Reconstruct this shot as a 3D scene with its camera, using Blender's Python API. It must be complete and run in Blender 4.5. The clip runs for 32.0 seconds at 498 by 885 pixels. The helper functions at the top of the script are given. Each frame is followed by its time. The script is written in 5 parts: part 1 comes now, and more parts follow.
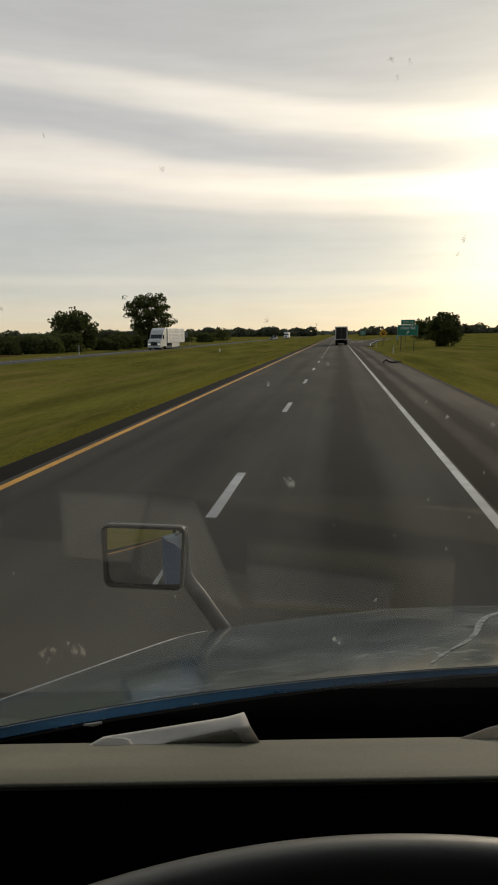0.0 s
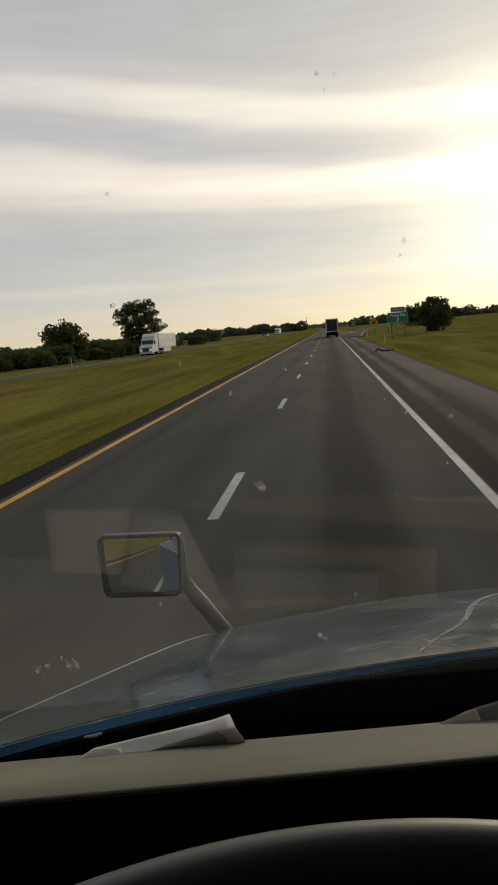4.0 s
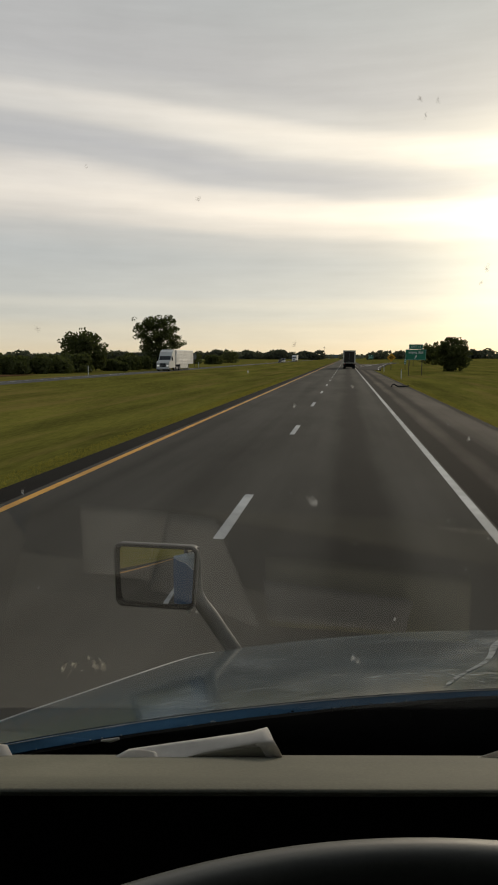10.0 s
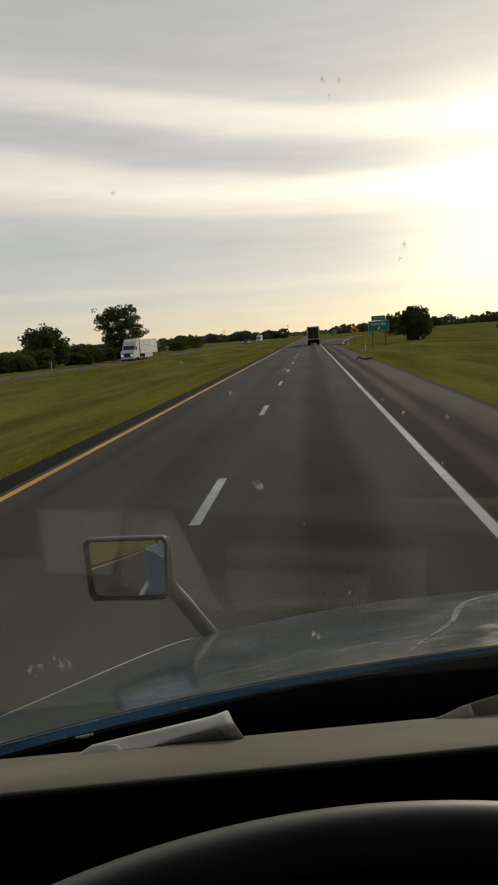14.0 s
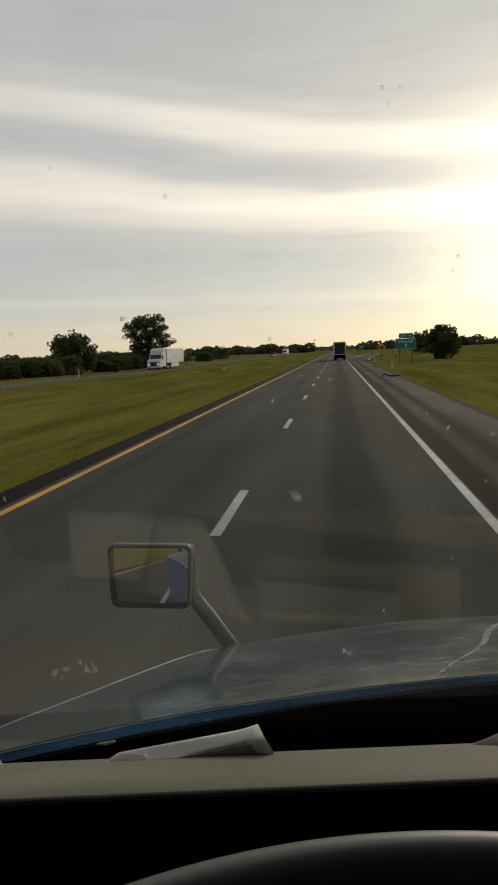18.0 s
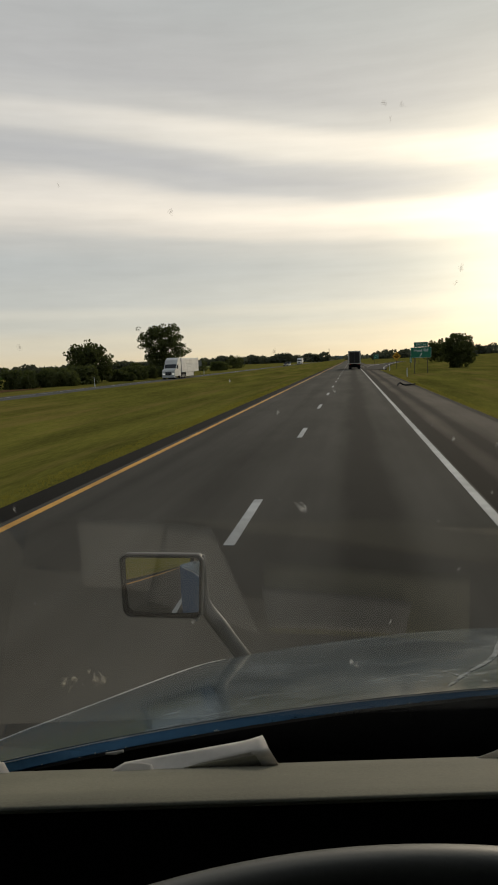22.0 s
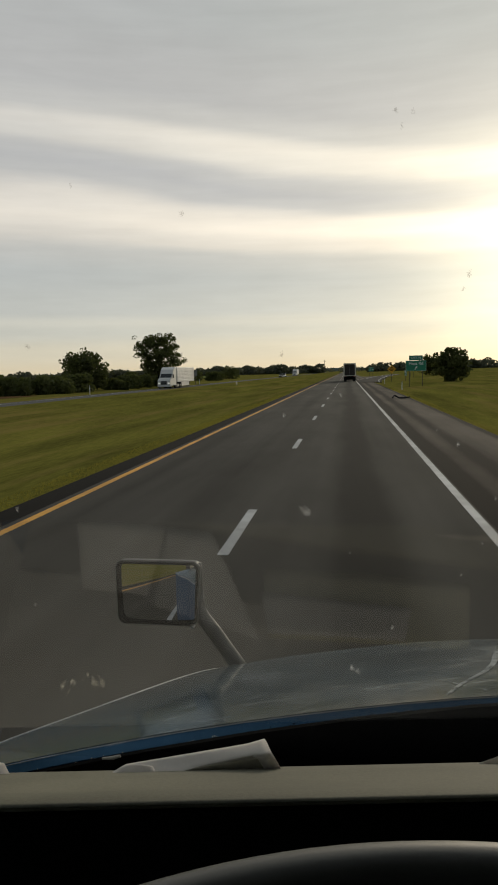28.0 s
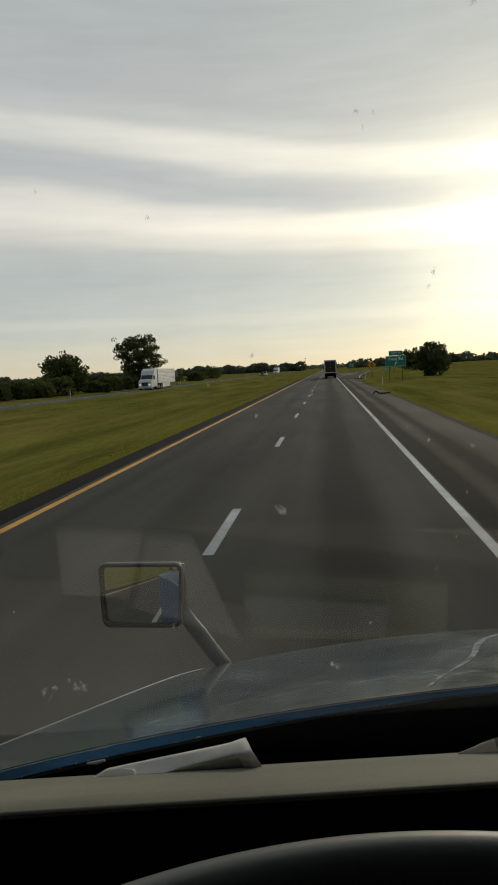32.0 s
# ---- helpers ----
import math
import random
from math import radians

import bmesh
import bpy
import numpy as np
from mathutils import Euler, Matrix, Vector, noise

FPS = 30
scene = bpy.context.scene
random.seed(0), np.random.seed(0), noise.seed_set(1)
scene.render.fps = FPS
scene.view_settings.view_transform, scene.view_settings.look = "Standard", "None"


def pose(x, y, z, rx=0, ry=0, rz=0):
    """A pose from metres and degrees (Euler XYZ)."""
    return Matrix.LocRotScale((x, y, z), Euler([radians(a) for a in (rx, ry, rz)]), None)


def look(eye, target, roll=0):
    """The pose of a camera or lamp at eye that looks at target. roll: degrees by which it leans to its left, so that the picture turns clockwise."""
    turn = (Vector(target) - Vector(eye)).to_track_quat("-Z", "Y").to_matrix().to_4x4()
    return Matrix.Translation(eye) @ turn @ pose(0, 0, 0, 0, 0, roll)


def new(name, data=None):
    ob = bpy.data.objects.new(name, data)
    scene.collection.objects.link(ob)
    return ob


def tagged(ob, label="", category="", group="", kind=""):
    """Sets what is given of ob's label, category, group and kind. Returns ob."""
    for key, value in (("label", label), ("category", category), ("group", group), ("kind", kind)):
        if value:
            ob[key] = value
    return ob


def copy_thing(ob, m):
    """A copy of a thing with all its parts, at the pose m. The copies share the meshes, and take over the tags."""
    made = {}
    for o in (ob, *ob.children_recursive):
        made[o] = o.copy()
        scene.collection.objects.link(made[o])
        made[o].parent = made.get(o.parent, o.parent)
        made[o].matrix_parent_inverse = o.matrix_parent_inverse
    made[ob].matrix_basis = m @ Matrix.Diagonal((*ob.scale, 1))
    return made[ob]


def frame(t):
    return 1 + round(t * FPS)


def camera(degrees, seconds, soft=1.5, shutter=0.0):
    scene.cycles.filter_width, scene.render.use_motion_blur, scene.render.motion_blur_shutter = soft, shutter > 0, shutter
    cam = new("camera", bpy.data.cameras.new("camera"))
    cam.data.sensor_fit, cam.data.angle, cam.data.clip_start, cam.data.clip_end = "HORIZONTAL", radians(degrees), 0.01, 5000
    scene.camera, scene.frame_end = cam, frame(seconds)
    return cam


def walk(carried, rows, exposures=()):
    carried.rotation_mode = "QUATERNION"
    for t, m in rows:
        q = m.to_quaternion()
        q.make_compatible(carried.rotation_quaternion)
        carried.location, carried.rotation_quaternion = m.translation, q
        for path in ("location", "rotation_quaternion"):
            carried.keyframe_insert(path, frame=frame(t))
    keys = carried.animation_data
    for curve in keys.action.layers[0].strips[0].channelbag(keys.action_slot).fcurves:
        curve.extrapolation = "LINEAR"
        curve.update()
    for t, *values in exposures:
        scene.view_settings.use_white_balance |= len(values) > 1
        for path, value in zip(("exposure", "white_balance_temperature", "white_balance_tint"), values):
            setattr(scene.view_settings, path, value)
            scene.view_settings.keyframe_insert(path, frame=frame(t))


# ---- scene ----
cam = camera(40.36, 32.0, soft=1.9)
# seconds, eye in metres, then degrees of yaw to the left, pitch up and roll
ROWS = [
    (0, -0.005, 0.035, 2.348, 7.49, -9.05, -0.47),
    (0.5, -0.013, -0.001, 2.348, 10.24, -8.66, -0.52),
    (1, -0.018, 0.047, 2.345, 9.77, -8.63, 0.40),
    (1.5, 0.032, 0.020, 2.356, 9.29, -10.02, -2.90),
    (2, 0.033, 0.028, 2.359, 7.83, -9.23, -4.01),
    (2.5, 0.056, 0.028, 2.363, 7.91, -9.33, -4.51),
    (3, 0.033, 0.018, 2.358, 7.60, -9.31, -4.59),
    (3.5, 0.031, 0.023, 2.357, 7.68, -9.30, -4.89),
    (4, 0.037, 0.022, 2.360, 7.42, -9.17, -4.73),
    (4.5, 0.042, 0.021, 2.361, 6.34, -8.37, -4.63),
    (6.5, 0.005, 0.014, 2.348, 5.10, -7.43, -2.95),
    (7, -0.001, 0.022, 2.350, 6.25, -7.57, -2.00),
    (7.5, -0.018, 0.016, 2.348, 7.74, -7.28, -0.03),
    (8, -0.004, 0.024, 2.349, 7.94, -7.24, -0.02),
    (8.5, -0.001, 0.014, 2.348, 7.96, -7.27, 0.06),
    (9, -0.001, 0.010, 2.349, 7.86, -7.22, -0.24),
    (9.5, 0.000, 0.016, 2.354, 7.90, -7.40, -0.17),
    (10, -0.025, 0.009, 2.348, 8.07, -7.18, 0.24),
    (10.5, 0.004, 0.032, 2.355, 8.19, -7.41, -0.06),
    (11, 0.001, 0.019, 2.350, 8.02, -7.45, -0.24),
    (11.5, 0.004, 0.026, 2.352, 8.05, -7.45, -0.19),
    (12, 0.011, 0.031, 2.353, 8.00, -7.79, -0.53),
    (12.5, 0.050, 0.027, 2.362, 6.47, -8.97, -3.82),
    (13, 0.010, 0.003, 2.356, 5.54, -8.90, -4.20),
    (13.5, 0.022, 0.011, 2.358, 5.61, -8.93, -4.17),
    (14, 0.015, 0.008, 2.354, 5.73, -8.73, -4.02),
    (14.5, 0.012, 0.010, 2.352, 5.78, -8.68, -3.89),
    (16.5, 0.010, 0.016, 2.353, 6.30, -8.46, -3.84),
    (17, -0.004, 0.008, 2.350, 6.32, -8.24, -3.38),
    (17.5, -0.004, 0.017, 2.351, 7.27, -7.83, -2.38),
    (18, -0.008, 0.016, 2.349, 7.58, -7.58, -2.06),
    (18.5, 0.007, 0.016, 2.354, 7.75, -7.78, -2.11),
    (19, 0.031, 0.029, 2.357, 8.06, -7.95, -2.21),
    (19.5, 0.023, 0.023, 2.356, 7.97, -7.84, -2.13),
    (20, 0.011, 0.009, 2.351, 7.96, -7.71, -2.06),
    (20.5, 0.012, -0.006, 2.349, 8.57, -6.79, -2.26),
    (21, 0.002, 0.002, 2.351, 8.62, -6.72, -2.10),
    (21.5, 0.003, 0.014, 2.353, 8.66, -6.81, -2.19),
    (22, 0.004, 0.012, 2.352, 8.80, -6.76, -2.20),
    (22.5, 0.009, 0.016, 2.353, 8.84, -6.84, -2.10),
    (23, 0.019, 0.015, 2.354, 8.96, -6.70, -2.35),
    (23.5, 0.008, 0.011, 2.352, 8.82, -6.69, -2.29),
    (24, -0.003, 0.006, 2.350, 8.81, -6.60, -2.34),
    (24.5, -0.014, 0.007, 2.348, 8.94, -5.69, -1.28),
    (25, -0.018, 0.004, 2.346, 8.98, -5.67, -1.11),
    (25.5, -0.021, 0.012, 2.343, 8.90, -5.45, -1.15),
    (26, -0.013, 0.004, 2.343, 8.56, -5.76, -1.27),
    (26.5, 0.004, 0.015, 2.348, 8.48, -5.91, -1.57),
    (28.5, -0.012, 0.005, 2.342, 8.27, -5.88, -1.23),
    (29, 0.008, 0.015, 2.350, 8.59, -6.12, -1.54),
    (29.5, 0.026, 0.006, 2.349, 8.00, -6.21, -2.69),
    (30, 0.001, -0.003, 2.343, 6.95, -6.27, -3.46),
    (30.5, 0.003, 0.016, 2.347, 7.02, -6.37, -3.53),
    (31, 0.006, 0.018, 2.348, 6.81, -5.97, -2.93),
    (31.5, -0.003, 0.000, 2.340, 6.72, -5.87, -2.66),
    (32, 0.003, 0.004, 2.345, 6.85, -6.01, -2.72),
]
EXPOSURES = [(0.0, 0.0, 6500, 10), (6.0, -0.03, 6500, 10), (24.0, -0.05, 6500, 9), (29.0, -0.08, 6450, 8), (32.0, -0.09, 6250, 6)]
walk(cam, [(t, pose(x, y, z, 90 + pitch, 0, yaw) @ pose(0, 0, 0, 0, 0, roll)) for t, x, y, z, yaw, pitch, roll in ROWS], EXPOSURES)

# ---- sky and sun ----
SUN_AZ, SUN_EL = 17.0, 9.0
world = bpy.data.worlds.new("sky")
scene.world = world
world.use_nodes = True


class Nodes:
    """Short hand for a node tree."""

    def __init__(self, tree):
        self.tree = tree

    def add(self, kind, **values):
        node = self.tree.nodes.new(kind)
        for key, value in values.items():
            if key in node.inputs:
                self.feed(node.inputs[key], value)
        return node

    def feed(self, socket, value):
        if isinstance(value, bpy.types.NodeSocket):
            self.tree.links.new(value, socket)
        else:
            socket.default_value = value

    def math(self, op, a, b=0.0, c=0.0):
        node = self.tree.nodes.new("ShaderNodeMath")
        node.operation = op
        for socket, value in zip(node.inputs, (a, b, c)):
            self.feed(socket, value)
        return node.outputs[0]

    def vmath(self, op, a, b=(0, 0, 0)):
        node = self.tree.nodes.new("ShaderNodeVectorMath")
        node.operation = op
        self.feed(node.inputs[0], a)
        self.feed(node.inputs[1], b)
        return node.outputs["Value"] if op == "DOT_PRODUCT" else node.outputs[0]

    def mix(self, kind, factor, a, b):
        node = self.tree.nodes.new("ShaderNodeMix")
        node.data_type, node.blend_type = "RGBA", kind
        self.feed(node.inputs["Factor"], factor)
        for name, value in (("A", a), ("B", b)):
            socket = [s for s in node.inputs if s.name == name and s.type == "RGBA"][0]
            self.feed(socket, (*value, 1) if isinstance(value, tuple) and len(value) == 3 else value)
        return [s for s in node.outputs if s.type == "RGBA"][0]

    def ramp(self, factor, stops, smooth=True):
        node = self.tree.nodes.new("ShaderNodeValToRGB")
        node.color_ramp.interpolation = "EASE" if smooth else "LINEAR"
        items = node.color_ramp.elements
        for n, (place, value) in enumerate(stops):
            item = items[n] if n < 2 else items.new(place)
            item.position = place
            item.color = (*value, 1) if isinstance(value, tuple) else (value, value, value, 1)
        self.feed(node.inputs[0], factor)
        return node.outputs[0]

    def noise(self, vector, scale, detail=3.0, rough=0.55, dims=""):
        node = self.tree.nodes.new("ShaderNodeTexNoise")
        self.feed(node.inputs["Vector"], vector)
        node.inputs["Scale"].default_value, node.inputs["Detail"].default_value = scale, detail
        node.inputs["Roughness"].default_value = rough
        return node.outputs[0]


def sky():
    n = Nodes(world.node_tree)
    for node in list(world.node_tree.nodes):
        world.node_tree.nodes.remove(node)
    way = n.add("ShaderNodeTexCoord").outputs["Generated"]
    split = n.tree.nodes.new("ShaderNodeSeparateXYZ")
    n.feed(split.inputs[0], way)
    x, y, z = split.outputs
    el = n.math("MULTIPLY", n.math("ARCSINE", z), 57.296)
    az = n.math("MULTIPLY", n.math("ARCTAN2", x, y), 57.296)
    # the cloud sheets sink towards the sun, the upper ones more
    sink = n.math("MULTIPLY_ADD", n.ramp(n.math("DIVIDE", n.math("ADD", az, 60.0), 120.0), [(0.2, 1.0), (0.283, 0.965), (0.317, 0.92), (0.35, 0.84), (0.383, 0.705), (0.425, 0.52), (0.467, 0.34), (0.5, 0.222), (0.533, 0.133), (0.567, 0.06), (0.62, 0.0)], False), 1.35, -0.3)
    depth = n.ramp(n.math("DIVIDE", el, 40.0), [(0.0, 0.0), (0.13, 0.0), (0.25, 0.35), (0.31, 0.58), (0.4, 1.0), (0.6, 0.8), (1.0, 0.0)], False)
    v = n.math("SUBTRACT", el, n.math("MULTIPLY", n.math("MULTIPLY", sink, depth), 3.1))
    stretch = n.vmath("MULTIPLY", way, (2.2, 2.2, 9.0))
    wisps = n.math("SUBTRACT", n.noise(stretch, 1.3, 4.0, 0.5), 0.5)
    fine = n.math("SUBTRACT", n.noise(n.vmath("MULTIPLY", way, (3.0, 3.0, 30.0)), 1.6, 3.0, 0.5), 0.5)
    v = n.math("ADD", v, n.math("MULTIPLY", wisps, n.math("MINIMUM", n.math("MULTIPLY", n.math("ABSOLUTE", el), 0.06), 0.7)))
    v = n.math("ADD", v, n.math("MULTIPLY", fine, n.math("MINIMUM", n.math("MULTIPLY", n.math("ABSOLUTE", el), 0.07), 0.9)))
    stops = [(0.0, (0.71, 0.61, 0.44)), (2.0, (0.66, 0.61, 0.50)), (3.6, (0.585, 0.578, 0.53)), (4.3, (0.62, 0.605, 0.55)), (5.2, (0.545, 0.55, 0.53)),
             (7.6, (0.495, 0.508, 0.506)), (9.0, (0.54, 0.535, 0.52)), (9.9, (0.74, 0.69, 0.63)), (11.0, (0.90, 0.825, 0.735)), (11.6, (0.85, 0.785, 0.71)), (12.9, (0.53, 0.525, 0.53)), (13.6, (0.485, 0.484, 0.50)), (14.3, (0.52, 0.515, 0.52)),
             (15.6, (0.76, 0.72, 0.665)), (16.6, (0.80, 0.752, 0.69)), (17.9, (0.56, 0.55, 0.54)), (19.6, (0.47, 0.468, 0.476)), (26.0, (0.43, 0.444, 0.454)), (40.0, (0.42, 0.44, 0.45))]
    clouds = n.ramp(n.math("DIVIDE", v, 40.0), [(a / 40.0, c) for a, c in stops])
    faint = n.ramp(n.math("DIVIDE", n.math("ADD", az, 60.0), 120.0), [(0.2, 0.55), (0.3, 0.42), (0.42, 0.0), (0.6, 0.0)], False)
    clouds = n.mix("MIX", n.math("MULTIPLY", faint, n.ramp(n.math("DIVIDE", el, 40.0), [(0.22, 0.0), (0.42, 1.0)], False)), clouds, (0.53, 0.525, 0.525))
    streak = n.noise(n.vmath("MULTIPLY", n.vmath("ADD", way, (0, 0, 3.0)), (5.0, 5.0, 55.0)), 1.5, 5.0, 0.55)
    puff = n.noise(n.vmath("MULTIPLY", way, (6.0, 6.0, 14.0)), 1.7, 5.0, 0.6)
    clouds = n.mix("MULTIPLY", 1.0, clouds, n.combine(n.math("MULTIPLY_ADD", n.math("ADD", n.math("MULTIPLY", streak, 0.6), n.math("MULTIPLY", puff, 0.4)), 0.28, 0.855)))
    sun_way = (math.sin(radians(SUN_AZ)) * math.cos(radians(SUN_EL)), math.cos(radians(SUN_AZ)) * math.cos(radians(SUN_EL)), math.sin(radians(SUN_EL)))
    near = n.math("MAXIMUM", n.vmath("DOT_PRODUCT", way, sun_way), 0.0)
    wide, tight = n.math("POWER", near, 9.0), n.math("POWER", near, 90.0)
    glow = n.mix("ADD", 1.0, n.mix("MULTIPLY", 1.0, n.combine(wide), (0.36, 0.31, 0.21)), n.mix("MULTIPLY", 1.0, n.combine(tight), (1.0, 0.86, 0.55)))
    behind = n.ramp(n.math("MULTIPLY_ADD", n.vmath("DOT_PRODUCT", way, sun_way), 0.5, 0.5), [(0.2, (0.42, 0.50, 0.60)), (0.72, (1.0, 1.0, 1.0))])
    clouds = n.mix("MULTIPLY", 1.0, clouds, behind)
    thick = n.mix("MULTIPLY", 1.0, glow, clouds)
    cover = n.mix("ADD", 1.0, clouds, n.mix("ADD", 1.0, thick, n.mix("MULTIPLY", 1.0, glow, (0.2, 0.2, 0.2))))
    above = n.tree.nodes.new("ShaderNodeTexSky")
    above.sky_type, above.sun_disc = "NISHITA", False
    above.sun_elevation, above.sun_rotation = radians(SUN_EL), radians(SUN_AZ)
    clear = n.mix("MULTIPLY", 1.0, above.outputs[0], (0.08, 0.08, 0.08))
    both = n.mix("MIX", 0.96, clear, n.mix("MULTIPLY", 1.0, cover, (1.095, 1.075, 1.068)))
    back = n.tree.nodes.new("ShaderNodeBackground")
    n.feed(back.inputs[0], both)
    back.inputs[1].default_value = 1.0
    out = n.tree.nodes.new("ShaderNodeOutputWorld")
    n.tree.links.new(back.outputs[0], out.inputs[0])


def combine(self, value):
    node = self.tree.nodes.new("ShaderNodeCombineColor")
    for socket in node.inputs[:3]:
        self.feed(socket, value)
    return node.outputs[0]


Nodes.combine = combine
sky()
lamp = bpy.data.lights.new("sun", "SUN")
lamp.energy, lamp.angle, lamp.color = 1.0, radians(14), (1.0, 0.86, 0.66)
sun = new("sun", lamp)
sun.matrix_world = look((0, 0, 60), (-math.sin(radians(SUN_AZ)) * 100, -math.cos(radians(SUN_AZ)) * 100, 60 - 100 * math.tan(radians(SUN_EL + 3))))


# ---- materials ----
def material(name, colours, rough=0.8, metal=0.0, scale=(1, 1, 1), grain=6.0, fine=60.0, bump=0.0, spec=0.5, varied=0.0, blotch=0.0, coat=0.0):
    """A surface whose base colour runs between two colours in a coarse and a fine grain, in metres of the object's own space."""
    m = bpy.data.materials.new(name)
    m.use_nodes = True
    n = Nodes(m.node_tree)
    bsdf = m.node_tree.nodes["Principled BSDF"]
    place = n.vmath("MULTIPLY", n.add("ShaderNodeTexCoord").outputs["Object"], scale)
    coarse, small = n.noise(place, grain, 4.0), n.noise(place, fine, 3.0, 0.6)
    both = n.math("ADD", n.math("MULTIPLY", coarse, 0.6), n.math("MULTIPLY", small, 0.4))
    colour = n.ramp(both, [(0.34, colours[0]), (0.66, colours[1])], False)
    if varied:
        shade = n.math("MULTIPLY_ADD", n.add("ShaderNodeObjectInfo").outputs["Random"], varied, 1.0 - varied / 2)
        colour = n.mix("MULTIPLY", 1.0, colour, n.combine(shade))
    if blotch:
        stain = n.ramp(n.noise(place, grain * 0.13, 5.0, 0.6), [(0.42, 1.0 - blotch), (0.6, 1.0)])
        colour = n.mix("MULTIPLY", 1.0, colour, stain)
    n.feed(bsdf.inputs["Base Color"], colour)
    n.feed(bsdf.inputs["Roughness"], n.math("MULTIPLY_ADD", coarse, 0.2, rough - 0.1))
    bsdf.inputs["Metallic"].default_value = metal
    bsdf.inputs["Specular IOR Level"].default_value = spec
    bsdf.inputs["Coat Weight"].default_value = coat
    bsdf.inputs["Coat Roughness"].default_value = 0.06
    if bump:
        b = n.tree.nodes.new("ShaderNodeBump")
        b.inputs["Strength"].default_value, b.inputs["Distance"].default_value = 0.6, bump
        n.feed(b.inputs["Height"], small)
        n.tree.links.new(b.outputs[0], bsdf.inputs["Normal"])
    return m


def glow_material(name, colour, strength):
    m = bpy.data.materials.new(name)
    m.use_nodes = True
    bsdf = m.node_tree.nodes["Principled BSDF"]
    bsdf.inputs["Base Color"].default_value = (*colour, 1)
    bsdf.inputs["Emission Color"].default_value, bsdf.inputs["Emission Strength"].default_value = (*colour, 1), strength
    return m


def glass_material(name, tint):
    m = bpy.data.materials.new(name)
    m.use_nodes = True
    n = Nodes(m.node_tree)
    m.node_tree.nodes.remove(m.node_tree.nodes["Principled BSDF"])
    out = m.node_tree.nodes["Material Output"]
    clear = n.add("ShaderNodeBsdfTransparent", Color=(*tint, 1))
    shine = n.add("ShaderNodeBsdfGlossy", Roughness=0.065)
    mixed = n.tree.nodes.new("ShaderNodeMixShader")
    # gloss is cut off above a set height, so no reflections show there
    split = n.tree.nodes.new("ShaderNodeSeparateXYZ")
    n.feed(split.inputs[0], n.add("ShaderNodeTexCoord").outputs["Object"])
    gloss_mask = n.ramp(n.math("SUBTRACT", split.outputs[2], 1.7), [(0.434, 1.0), (0.447, 0.0)])
    n.feed(mixed.inputs[0], n.math("MULTIPLY", n.add("ShaderNodeFresnel", IOR=2.2).outputs[0], gloss_mask))
    n.tree.links.new(clear.outputs[0], mixed.inputs[1])
    n.tree.links.new(shine.outputs[0], mixed.inputs[2])
    n.tree.links.new(mixed.outputs[0], out.inputs[0])
    return m


def road_material(name, dark, light, tracks):
    """Asphalt with worn wheel paths that run along y."""
    m = bpy.data.materials.new(name)
    m.use_nodes = True
    n = Nodes(m.node_tree)
    bsdf = m.node_tree.nodes["Principled BSDF"]
    at = n.add("ShaderNodeTexCoord").outputs["Object"]
    split = n.tree.nodes.new("ShaderNodeSeparateXYZ")
    n.feed(split.inputs[0], at)
    long = n.noise(n.vmath("MULTIPLY", at, (1.0, 0.02, 1.0)), 1.5, 3.0, 0.5)
    patch = n.noise(n.vmath("MULTIPLY", at, (1.0, 0.25, 1.0)), 0.35, 4.0, 0.6)
    chips = n.noise(at, 55.0, 2.0, 0.7)
    value = n.math("ADD", n.math("MULTIPLY", long, 0.26), n.math("ADD", n.math("MULTIPLY", patch, 0.44), n.math("MULTIPLY", chips, 0.3)))
    for middle, width, weight in tracks:
        off = n.math("DIVIDE", n.math("SUBTRACT", split.outputs[0], middle), width)
        value = n.math("SUBTRACT", value, n.math("MULTIPLY", n.math("EXPONENT", n.math("MULTIPLY", n.math("MULTIPLY", off, off), -1.0)), weight))
    n.feed(bsdf.inputs["Base Color"], n.ramp(value, [(0.3, dark), (0.66, light)], False))
    bsdf.inputs["Roughness"].default_value = 0.92
    bsdf.inputs["Specular IOR Level"].default_value = 0.05
    b = n.tree.nodes.new("ShaderNodeBump")
    b.inputs["Strength"].default_value, b.inputs["Distance"].default_value = 0.3, 0.006
    n.feed(b.inputs["Height"], chips)
    n.tree.links.new(b.outputs[0], bsdf.inputs["Normal"])
    return m


